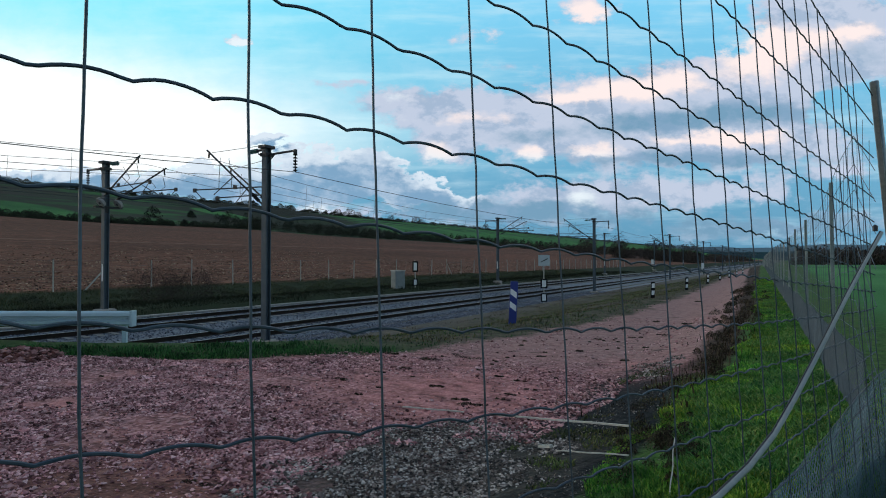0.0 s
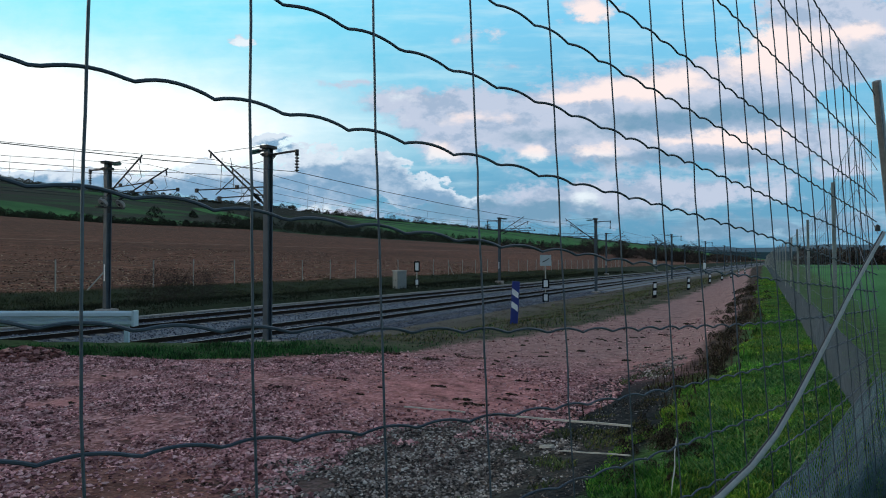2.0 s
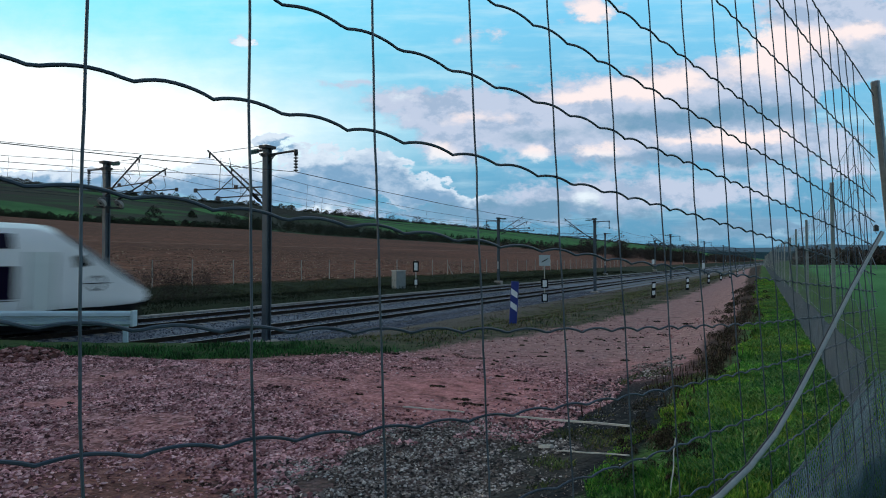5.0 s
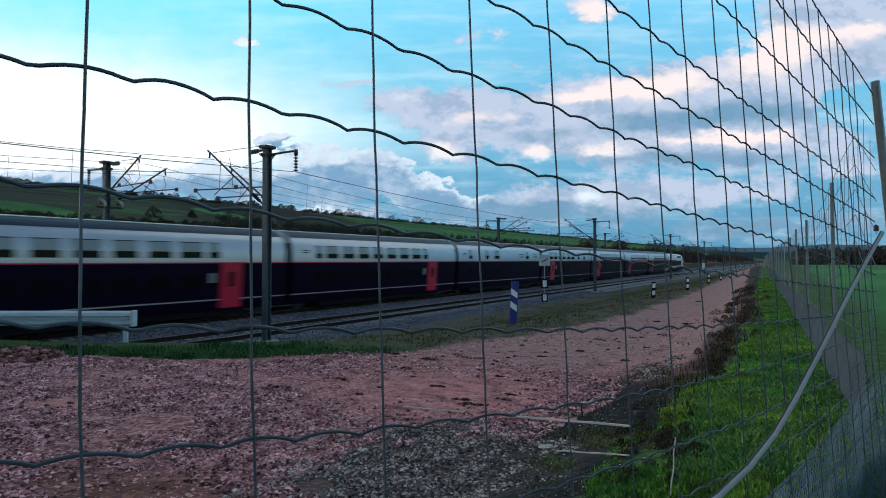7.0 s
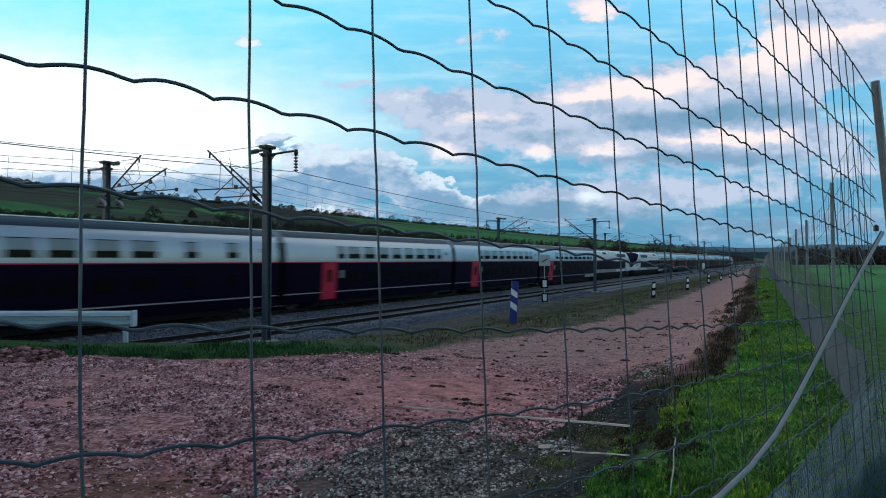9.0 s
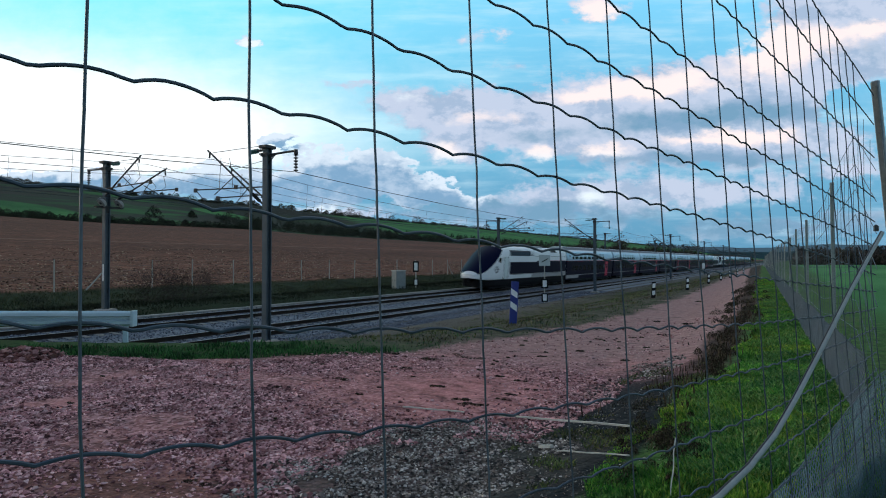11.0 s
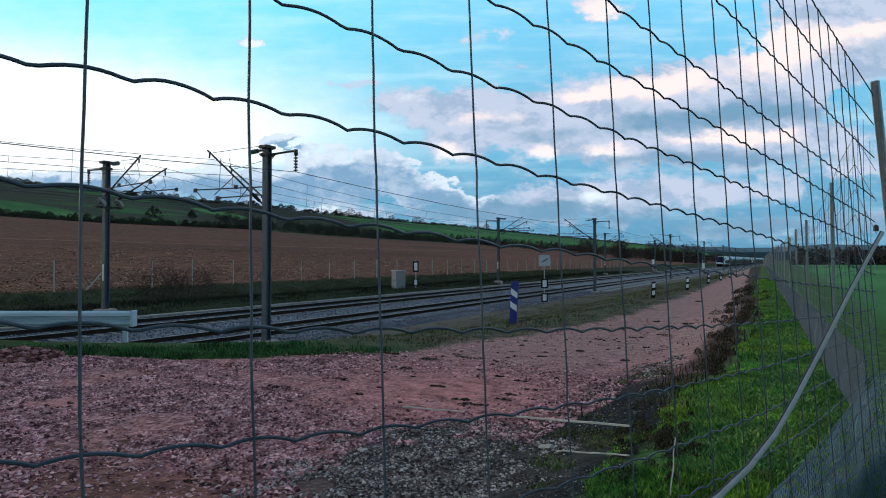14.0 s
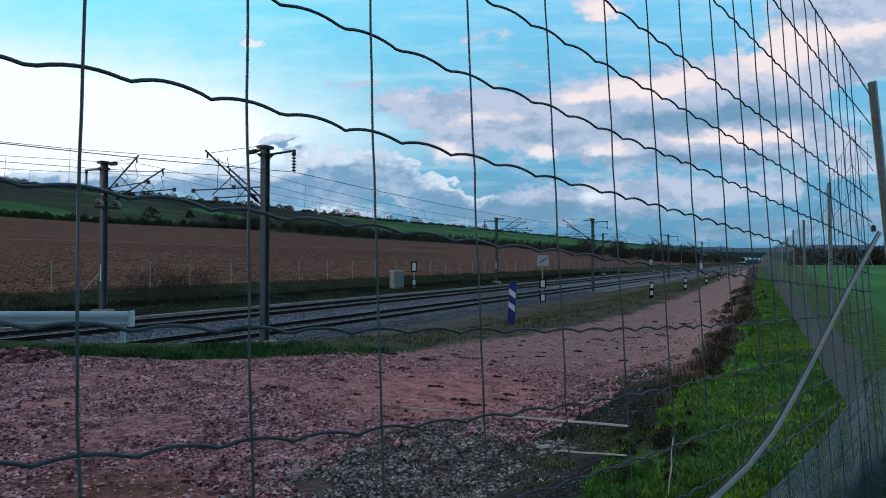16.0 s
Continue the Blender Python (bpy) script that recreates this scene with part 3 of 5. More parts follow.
    arm = part("stay_arm", a, M["dark_steel"], root)
    i = Build()
    insulator(i, (s * 0.45, 0, H - 0.08), (s * 0.95, 0, H - 0.1), 0.095, 4)
    part("insulator", i, M["insul"], arm, "greenish glass insulator")
    bracket(root, s, *first, "cantilever")
    bracket(root, s, *second, "cantilever")
    if s > 0:
        p = Build()
        p.box(-0.05, 0.05, -0.135, -0.128, 1.4, 2.2)
        part("plate", p, M["white"], root, "white strip plate with illegible marking")
    return tagged(root, "grey steel H-section catenary mast with dark cantilever arms", "catenary mast", "catenary masts")


M["insul"] = plain("green_glass_insulator", (0.05, 0.12, 0.11), (0.1, 0.2, 0.18), 3.0, 0.2, 0.0, 0.02)
STEP = 44.0
NEAR_MAST, FAR_MAST = (-17.15, 16.58, -1.52), (-27.9, 16.9, -0.8)
near_mast = catenary_mast(-1, 7.35, (-0.17, 5.45, 5.2, 3.0, 7.4), (0.75, 5.2, 5.25, 2.8, 6.85), 0)
near_mast.matrix_world = pose(*NEAR_MAST)
far_mast = catenary_mast(1, 6.95, (-0.3, 5.3, 5.4, 2.9, 6.9), (1.0, 5.1, 5.2, 2.9, 6.5), 0)
far_mast.matrix_world = pose(*FAR_MAST)
for k in range(1, 10):
    copy_thing(near_mast, pose(NEAR_MAST[0], NEAR_MAST[1] + STEP * k, NEAR_MAST[2] - 0.15))
    copy_thing(far_mast, pose(FAR_MAST[0], FAR_MAST[1] + STEP * k, FAR_MAST[2]))


def tension_gear(root):
    """Two striped tensioning wheels on the first far mast, with their bracket and weights."""
    b = Build()
    b.box(-0.1, 0.16, -0.55, 0.75, 4.82, 4.9)
    b.box(-0.08, 0.08, -0.12, 0.12, 4.6, 4.84)
    part("wheel_bracket", b, M["dark_steel"], root)
    for y in (-0.32, 0.52):
        w = Build()
        w.tube([(0.16, y - 0.05, 5.02), (0.16, y + 0.05, 5.1)], 0.23, 20)
        w.tube([(0.16, y - 0.07, 5.0), (0.16, y + 0.07, 5.12)], 0.06, 10, 1)
        ob = part("tension_wheel", w, [M["concrete"], M["dark_steel"]], root, "pale worn tensioning wheel")


tension_gear(far_mast)


def overhead_line(name, x, z, y_first, sag, r, label, before=None, n=11):
    """A wire strung from mast to mast; before: its sag in the spans before the first mast."""
    b = Build()
    path = []
    for k in range(-2, n):
        d = sag if k >= 0 or before is None else before
        for i in range(8):
            t = i / 8
            path.append((x, y_first + STEP * (k + t), z - d * 4 * t * (1 - t)))
    b.tube(path, r, 5, cap=False)
    tagged(part(name, b, M["cable"]), label, "overhead wire", "overhead wires")


def droppers(name, x, z_top, z_low, y_first, sag):
    b = Build()
    for k in range(-1, 8):
        for i in range(1, 8):
            t = i / 8
            y = y_first + STEP * (k + t)
            b.tube([(x, y, z_top - sag * 4 * t * (1 - t)), (x - 0.1, y, z_low)], 0.006, 4, cap=False)
    tagged(part(name, b, M["cable"]), "thin dropper wires between messenger and contact wire", "overhead wire", kind="stuff")


for (x, y0, base), s, H, tips in ((NEAR_MAST, -1, 7.35, (7.15, 6.6)), (FAR_MAST, 1, 6.95, (6.65, 6.25))):
    for j, tip in enumerate(tips):
        reach, low = 3.0 - 0.15 * j, 5.3 - 0.1 * j
        overhead_line("messenger_wire", x + s * reach, base + tip, y0 + 0.9 * j, 1.0, 0.010, "dark sagging messenger wire above the track")
        overhead_line("contact_wire", x + s * (reach + 0.2), base + low, y0, 0.04, 0.009, "dark taut contact wire above the track")
        droppers("dropper_wires", x + s * reach, base + tip, base + low, y0 + 0.9 * j, 1.0)
    overhead_line("feeder_wire", x - s * FEED, base + H - 1.02, y0, 0.42, 0.013, "dark feeder wire hung from mast arms", 0.8)


# ---- near fence ----
NF_WAY = Vector((math.sin(radians(19.4)), math.cos(radians(19.4)), 0))
NF_OUT = Vector((-NF_WAY.y, NF_WAY.x, 0))
NF_E, NF_POST, NF_TOP = 1.06, 4.34, 6
# rows of the mesh, lowest first: height over the eye two metres along the fence, its fall and its bow
NF_ROWS = [(-1.235, 0.06, 0.03), (-1.03, 0.01, 0.04), (-0.822, -0.037, 0.048), (-0.640, -0.0174, 0.0243), (-0.4387, -0.0368, 0.0222),
           (-0.2342, -0.0522, 0.0116), (-0.0276, -0.0729, 0.0005), (0.1681, -0.0895, -0.0099), (0.3495, -0.1025, -0.0066),
           (0.5383, -0.1244, -0.0051), (0.7228, -0.1514, -0.0015), (1.0483, -0.1907, 0.0), (1.3535, -0.2354, 0.0), (1.6589, -0.2915, 0.0)]
NF_LOW = -7
# where each upright wire crosses the height of the eye; the mesh is bunched up towards the post
NF_STAKES = [-0.62, -0.36, -0.09, 0.188, 0.456, 0.735, 1.032, 1.344, 1.637, 1.897, 2.134, 2.388, 2.612, 2.803, 2.991, 3.160, 3.325, 3.495, 3.66, 3.80, 3.94, 4.07, 4.19]


def nf(t, z, off=0.0):
    """A point of the near fence: t metres along it, z metres above the eye, off metres outwards."""
    p = NF_OUT * (NF_E + off) + NF_WAY * t
    return Vector((p.x, p.y, EYE.z + z))


def nf_row(k, t):
    """Height over the eye of the mesh's row k: the loose mesh sags towards the post."""
    a, fall, bow = NF_ROWS[k - NF_LOW]
    d = t - 2
    dip = -0.085 * max(0.0, 0.3 - t) if k >= 0 else 0.0
    return a + fall * d + bow * d * d + dip


def near_fence():
    root = new("wire_fence")
    root.location = nf(NF_POST, 0)
    root.location.z = 0.45
    inv = Matrix.Translation(-root.location)

    def add(name, b, mat, label=""):
        b.v = [tuple(inv @ Vector(v)) for v in b.v]
        return part(name, b, mat, root, label, smooth=True)

    rng = random.Random(4)
    for k, t in enumerate(NF_STAKES):
        b = Build()
        lean = 0.0105 - 0.0643 * max(t, 0.15)
        belly = 0.075 * math.exp(-max(t, 0) * 3.2)
        end = nf_row(NF_TOP, t + lean * nf_row(NF_TOP, t))
        path = []
        for i in range(45):
            z = -1.25 + (end + 1.25) * i / 44
            path.append(nf(t + lean * z + belly * (z * z - 0.03) + 0.0025 * nz(k, z, 0.13, 2), z, 0.004 * nz(k, z, 0.12, 3)))
        b.tube(path, 0.0026, 6)
        add("vertical_wire", b, M["wire"])
    spots = list(range(len(NF_STAKES)))
    for k in range(NF_LOW, NF_TOP + 1):
        b = Build()
        path, t = [], -0.7
        r0 = rng.uniform(-0.03, 0.03)
        while t < NF_POST:
            ph = float(np.interp(t - (0.0105 - 0.0643 * t) * nf_row(k, t), NF_STAKES, spots))
            crimp = 0.0125 * abs(math.sin(2 * math.pi * (ph - 0.28 + r0))) ** 0.8 - 0.007
            path.append(nf(t, nf_row(k, t) + crimp * (1.0 if t < 2.6 else 0.75) + 0.004 * nz(t, k, 0.3, 5), 0.004))
            t += 0.016
        b.tube(path, 0.0033, 6)
        add("horizontal_wire", b, M["line_wire"])
    b = Build()
    top, foot = nf(4.34, 1.075), nf(5.12, -1.25)
    up = (top - foot).normalized()
    m = Matrix.Translation(foot) @ up.to_track_quat("Z", "Y").to_matrix().to_4x4()
    b.box(-0.021, 0.021, -0.021, 0.021, -0.2, (top - foot).length, m, bevel=0.006)
    b.box(-0.013, 0.013, -0.034, -0.023, -0.1, (top - foot).length - 0.03, m)
    add("corner_post", b, M["galv"], "leaning galvanised corner post")
    b = Build()
    pts = [(4.33, 0.16), (3.99, -0.02), (3.7, -0.18), (3.43, -0.34), (3.19, -0.48), (2.94, -0.62), (2.72, -0.73), (2.47, -0.81), (2.2, -0.86), (1.92, -0.88)]
    b.tube([nf(t, z, -0.03) for t, z in reversed(pts)], 0.0128, 10, r1=0.0105)

    add("brace", b, M["galv_post"], "bent galvanised diagonal brace pole")
    b = Build()
    b.tube([nf(t, z + 0.009, -0.024) for t, z in reversed(pts)], 0.006, 6, r1=0.0045)
    add("brace_flange", b, M["dark_steel"], "dark edge of the brace")
    b = Build()
    p = nf(4.33, 0.19)
    b.box(-0.012, 0.012, -0.02, 0.02, -0.02, 0.02, Matrix.Translation(p) @ pose(0, 0, 0, 0, 0, -19), bevel=0.01)
    add("bracket", b, M["dark_steel"], "dark clamp on the post")
    # fine netting along the foot of the fence
    b = Build()
    t = 1.6
    while t < 4.9:
        for sgn in (-1, 1):
            path = []
            for i in range(23):
                s = i / 22
                tt = t + sgn * (s - 0.5) * 0.55
                top = -1.02 + 0.34 * smooth01(2.6, 4.7, tt)
                z = top - (0.62 + 0.5 * smooth01(2.8, 4.2, tt)) * (1 - s)
                path.append(nf(tt + 0.007 * (i % 2), z, 0.012 + 0.03 * nz(tt, z, 0.25, 7)))
            b.tube(path, 0.0023, 3, cap=False)
        t += 0.031
    add("fine_netting", b, M["net_dark"], "fine grey wire netting along the foot")
    b = Build()
    b.tube([nf(1.5 + i * 0.1, -1.02 + 0.34 * smooth01(2.6, 4.7, 1.5 + i * 0.1) + 0.005 * (i % 2), 0.012) for i in range(32)], 0.0025, 5)
    add("netting_edge", b, M["wire"])
    return tagged(root, "galvanised wire mesh fence with crimped wires on a leaning post", "fence")


near_fence()


def far_fence():
    root = new("wire_fence")
    root.location = (FENCE.x, FENCE.y, 0.45)
    way = FENCE_WAY

    def at(s, z, off=0.0):
        x, y = way.x * s - way.y * off, way.y * s + way.x * off
        return Vector((x, y, ground_z(FENCE.x + x, FENCE.y + y) - 0.45 + z))

    rng = random.Random(8)
    for i in range(50):
        s = 2.5 + 3.3 * i
        if i == 1:
            s += 0.3
        b = Build()
        p, q = at(s, -0.3), at(s, rng.uniform(1.66, 1.76) if i else 1.9)
        q += Vector((rng.uniform(-0.03, 0.03), 0, 0))
        m = Matrix.Translation(p) @ (q - p).to_track_quat("Z", "Y").to_matrix().to_4x4()
        n = (q - p).length
        b.box(-0.017, 0.017, -0.004, 0.004, 0, n, m)
        b.box(-0.004, 0.004, 0.004, 0.03, 0, n, m)
        part("fence_post", b, M["galv_post"], root)
    def tall(s):
        return 1.0 - 0.2 * smooth01(0.0, 5.0, s)

    stops = [0.0]
    while stops[-1] < 160:
        stops.append(stops[-1] + (0.9 if stops[-1] < 12 else 6.0))
    for k in range(11):
        b = Build()
        b.tube([at(s, (0.06 + 0.205 * k) * tall(s) + (0.02 * math.sin(s * 1.9 + k) if s < 12 else 0)) for s in stops], 0.0022, 5)
        part("horizontal_wire", b, M["wire"], root)
    b = Build()
    s = 0.2
    while s < 120:
        b.tube([at(s, 0.0), at(s + 0.01, tall(s)), at(s, 2.1 * tall(s))], 0.0018 if s < 40 else 0.0022, 3, cap=False)
        s += 0.2665 if s < 40 else 0.3
    tagged(part("mesh", b, M["net"], root), kind="stuff")
    b = Build()
    s = 0.0
    while s < 90:
        for sgn in (-1, 1):
            b.tube([at(s, 0.0, 0.01), at(s + sgn * 0.24, 0.25, 0.03), at(s + sgn * 0.5, 0.52, 0.01)], 0.0022 if s < 15 else 0.0026, 3, cap=False)
        s += 0.042 if s < 15 else 0.085
    tagged(part("fine_netting", b, M["net"], root, "fine grey wire netting along the foot"), kind="stuff")
    return tagged(root, "long wire mesh fence on slim grey steel posts beside the verge", "fence")


far_fence()


# ---- train ----
M["navy"] = plain("navy_paint", (0.004, 0.002, 0.013), (0.006, 0.004, 0.019), 1.0, 0.35, 0.0, 0.02)
matt(M["navy"], 0.07)
matt(M["black"], 0.05)
matt(M["rail"], 0.1)
M["pearl"] = plain("pearl_grey_paint", (0.42, 0.50, 0.56), (0.50, 0.58, 0.64), 0.8, 0.24, 0.3, 0.01)
M["red"] = plain("red_paint", (0.45, 0.008, 0.045), (0.55, 0.012, 0.06), 1.0, 0.35, 0.0, 0.02)
M["pane"] = glass_dark("tinted_glass", (0.012, 0.014, 0.016))
M["low_pane"] = matt(glass_dark("dark_lower_glass", (0.004, 0.005, 0.008), 0.2), 0.12)
# upper windows: reflections of sky and field painted as pale and dark green tones
M["sky_reflection"] = glass_dark("painted_sky_glass", (0.22, 0.27, 0.27), 0.12)
M["field_reflection"] = matt(glass_dark("painted_field_glass", (0.008, 0.014, 0.010), 0.15), 0.15)
M["stripe"] = plain("grey_stripe_paint", (0.30, 0.285, 0.28), (0.38, 0.36, 0.355), 1.0, 0.45, 0.0, 0.02)
M["slate"] = plain("slate_roof_paint", (0.016, 0.035, 0.062), (0.03, 0.055, 0.09), 1.0, 0.5, 0.0, 0.03)
matt(M["slate"], 0.15)
M["roof"] = plain("roof_grey", (0.28, 0.3, 0.32), (0.38, 0.4, 0.42), 1.0, 0.5, 0.1, 0.05)


PROFILE = [(0.35, 1.28), (0.6, 1.40), (1.0, 1.45), (2.7, 1.45), (3.2, 1.42), (3.7, 1.29), (4.02, 1.06), (4.22, 0.76), (4.33, 0.38), (4.36, 0.0)]


def half(z):
    """Half width of the double-deck body at height z."""
    for (a, p), (b, q) in zip(PROFILE, PROFILE[1:]):
        if a <= z <= b:
            return p + (q - p) * (z - a) / (b - a)
    return PROFILE[0][1]


def ring(z0, z1, shrink=0.0):
    """Outline of the body between heights z0 and z1."""
    zs = sorted({z0, z1, *[a for a, _ in PROFILE if z0 < a < z1]})
    left = [(-half(z) + shrink, z) for z in zs]
    right = [(half(z) - shrink, z) for z in reversed(zs)]
    if right[0][0] < 1e-6:
        right = right[1:]
    return left + right


def pane(h, ya, yb, z0, z1, proud=0.012):
    """A flush glazed panel on side h of the body."""
    g = Build()
    zs = sorted({z0, z1, *[a for a, _ in PROFILE if z0 < a < z1]})
    rows = [[(h * (half(z) + o), y, z) for z in zs for o in (proud,)] for y in (ya, yb)]
    n = len(zs)
    g.add(rows[0] + rows[1], [(i, n + i, n + i + 1, i + 1) if h > 0 else (i, i + 1, n + i + 1, n + i) for i in range(n - 1)])
    back = [[(h * (half(z) - 0.03), y, z) for z in zs] for y in (ya, yb)]
    k = len(g.v)
    g.add(back[0] + back[1], [])
    g.f += [(0, n, k + n, k), (n - 1, k + n - 1, k + 2 * n - 1, 2 * n - 1)]
    g.f += [(i, i + 1, k + i + 1, k + i) for i in range(n - 1)] + [(n + i, k + n + i, k + n + i + 1, n + i + 1) for i in range(n - 1)]
    g.m = [0] * len(g.f)
    return g


def shell(name, y0, y1, z0, z1, mat, parent, grow=0.0):
    b = Build()
    b.loft([[(x, y, z) for x, z in ring(z0, z1, -grow)] for y in (y0, y1)])
    return part(name, b, mat, parent, smooth=True)


def coach(root, y_front, length, door_front, kind="seats", ends=0):
    """One double-deck coach; its front stands at y_front of the train's space."""
    y1, y0 = y_front - 0.28, y_front - length + 0.28
    body = shell("lower_deck_shell", y0, y1, 0.42, 2.66, M["navy"], root)
    upper = shell("upper_deck_shell", y0, y1, 2.70, 4.36, M["pearl"], root)
    shell("roof_band", y0 + 0.02, y1 - 0.02, 4.0, 4.33, M["slate"], upper, 0.008)
    for h in (1, -1):
        b = Build()
        b.tube([(h * 0.42, y0, 4.335), (h * 0.42, y1, 4.335)], 0.022, 6)
        part("roof_rib", b, M["white"], upper, "thin pale strip along the roof")
    shell("red_line", y0 + 0.01, y1 - 0.01, 2.655, 2.705, M["red"], body, 0.004)
    b = Build()
    b.box(-1.15, 1.15, y_front - 0.3, y_front + 0.3, 0.7, 3.7)
    part("gangway", b, M["black"], root)
    b = Build()
    b.box(-1.3, 1.3, y0 + 2.4, y1 - 2.4, 0.18, 0.42)
    part("underframe", b, M["black"], root)
    for h in (1, -1):
        lo, hi = sorted((h * 1.435, h * 1.462))
        s = Build()
        s.box(lo, hi, y0, y1, 0.93, 0.985)
        part("stripe", s, M["stripe"], body)
        if ends:
            lo, hi = sorted((h * 1.40, h * 1.458))
            ye = y1 - 4.8 if ends > 0 else y0
            s = Build()
            s.box(lo, hi, ye, ye + 4.8, 0.58, 0.92)
            part("lower_panel", s, M["stripe"], body, "dull grey lower panel")
        yd = y_front - 3.8 if door_front else y_front - length + 3.8
        if kind != "bar":
            lo, hi = sorted((h * 1.40, h * 1.466))
            d = Build()
            d.box(lo, hi, yd - 0.62, yd + 0.62, 0.55, 2.655)
            door = part("door", d, M["red"], body, "bright red coach door")
            lo, hi = sorted((h * 1.46, h * 1.474))
            w = Build()
            w.box(lo, hi, yd - 0.2, yd + 0.2, 1.55, 2.25)
            part("door_pane", w, M["pane"], root)
            w = Build()
            yp = yd - 1.1 if door_front else yd + 1.1
            lo, hi = sorted((h * 1.44, h * 1.458))
            w.box(lo, hi, yp - 0.17, yp + 0.17, 1.75, 2.2)
            part("door_plate", w, M["box_grey"], body, "dull grey plate beside the door")
        flip = (lambda f: f) if door_front else (lambda f: 1 - f)
        cells = [(0.10, 0.13), (0.148, 0.208), (0.231, 0.292), (0.314, 0.374), (0.397, 0.458), (0.481, 0.541), (0.565, 0.627), (0.649, 0.715), (0.733, 0.766)]
        if kind == "galley":
            cells = [(1 - q, 1 - p) for p, q in ((0.13, 0.19), (0.213, 0.274), (0.297, 0.356), (0.373, 0.434), (0.463, 0.528), (0.55, 0.616), (0.69, 0.727), (0.817, 0.853))]
        if kind == "bar":
            cells = [(0.1, 0.13), (0.275, 0.306), (0.374, 0.429), (0.783, 0.823)]
            for f in (0.70, 0.735, 0.90, 0.935):
                for i in range(3):
                    yv = y0 + (y1 - y0) * f
                    lo, hi = sorted((h * 1.36, h * 1.432))
                    g = Build()
                    g.box(lo, hi, yv - 0.28, yv + 0.28, 3.0 + 0.16 * i, 3.05 + 0.16 * i)
                    part("louvre", g, M["black"], upper)
        for a, c in cells:
            ya, yb = sorted((y0 + (y1 - y0) * flip(a), y0 + (y1 - y0) * flip(c)))
            # painted sky reflection on the upper half, field reflection on the lower
            win = part("window", pane(h, ya, yb, 3.18, 3.57), M["sky_reflection"], upper)
            part("lower_pane", pane(h, ya, yb, 2.90, 3.175), M["field_reflection"], win)
            part("top_frame", pane(h, ya, yb, 3.575, 3.61), M["black"], win)
            lo, hi = sorted((h * 1.44, h * 1.454))
            g = Build()
            g.box(lo, hi, ya, yb, 1.5, 2.1)
            part("window", g, M["low_pane"], body)
        lo, hi = sorted((h * 1.40, h * 1.425))
        for i in range(4):
            yv = y0 + (y1 - y0) * flip(0.055)
            g = Build()
            g.box(lo, hi, yv - 0.25, yv + 0.25, 2.95 + 0.12 * i, 3.0 + 0.12 * i)
            part("louvre", g, M["black"], upper)
    bogie(root, y0 - 0.28)


def bogie(root, y):
    b = Build()
    b.box(-1.1, 1.1, y - 1.9, y + 1.9, 0.45, 0.8)
    b.box(-1.18, -1.02, y - 2.0, y + 2.0, 0.38, 0.62)
    b.box(1.02, 1.18, y - 2.0, y + 2.0, 0.38, 0.62)
    frame_ = part("bogie", b, M["black"], root)
    for dy in (-1.5, 1.5):
        w = Build()
        for sx in (-1, 1):
            w.tube([(sx * 0.68, y + dy, 0.46), (sx * 0.82, y + dy, 0.46)], 0.46, 20)
        w.tube([(-0.8, y + dy, 0.46), (0.8, y + dy, 0.46)], 0.09, 8)
        part("wheelset", w, M["dark_steel"], frame_)


NOSE = [(0.0, 1.12, 0.30, 1.40, 0.11), (0.25, 1.06, 0.56, 1.47, 0.26), (0.6, 1.02, 0.74, 1.60, 0.39), (1.0, 1.0, 0.84, 1.78, 0.49), (1.6, 0.99, 0.92, 2.08, 0.57), (2.5, 0.98, 0.97, 2.64, 0.57), (3.3, 0.98, 0.99, 3.16, 0.51), (4.1, 0.98, 1.0, 3.70, 0.34), (4.8, 0.98, 1.0, 3.90, 0.17), (22.1, 0.98, 1.0, 3.90, 0.17)]
CAB = [(0.35, 1.30), (0.6, 1.41), (1.0, 1.45), (2.7, 1.45), (3.2, 1.42), (3.6, 1.33), (3.9, 1.14)]


def cab_half(z):
    """Half width of the power car's side at height z."""
    for (a, p), (b, q) in zip(CAB, CAB[1:]):
        if z <= b:
            return p + (q - p) * max(0.0, (z - a) / (b - a))
    return CAB[-1][1]


def power_car(root, y_nose, way):
    """A streamlined power car; way +1: nose towards +Y. Sections: way from the tip, floor, narrowing, pillar height, crown."""
    L = 22.1

    def at(f):
        return y_nose - way * f

    def section(f, floor, nar, zp, crown):
        side = []
        for k in (0.0, 0.1, 0.28, 0.5, 0.68, 0.84, 0.93, 1.0):
            z = floor + (zp - floor) * k
            side.append((cab_half(z) * nar * (0.94 if k == 0 else 1.0), z))
        w = side[-1][0]
        top = [(w * k, zp + crown * (1 - k * k)) for k in (0.8, 0.5, 0.0)]
        half_ = side + top
        return [(x, at(f), z) for x, z in half_ + [(-x, z) for x, z in reversed(half_[:-1])]]

    def order(rings):
        return rings if way < 0 else rings[::-1]

    b = Build()
    b.loft(order([section(*row) for row in NOSE]))
    body = part("power_car_body", b, M["white"], root, "white streamlined power car body", smooth=True)
    b = Build()
    b.loft(order([[(x * 1.004, y, z + 0.012) for x, y, z in section(*row)[7:14]] for row in NOSE[1:8]]), closed=False)
    part("windscreen", b, M["screen"], body, "dark blue raked windscreen", smooth=True)

    def band(name, h, fa, fb, z0, z1, mat, label, proud=0.012):
        zs = sorted({z0, z1, *[a for a, _ in CAB if z0 < a < z1]})
        ya, yb = sorted((at(fa), at(fb)))
        s = Build()
        n = len(zs)
        for o in (proud, -0.05):
            s.add([(h * (cab_half(z) + o), y, z) for y in (ya, yb) for z in zs], [])
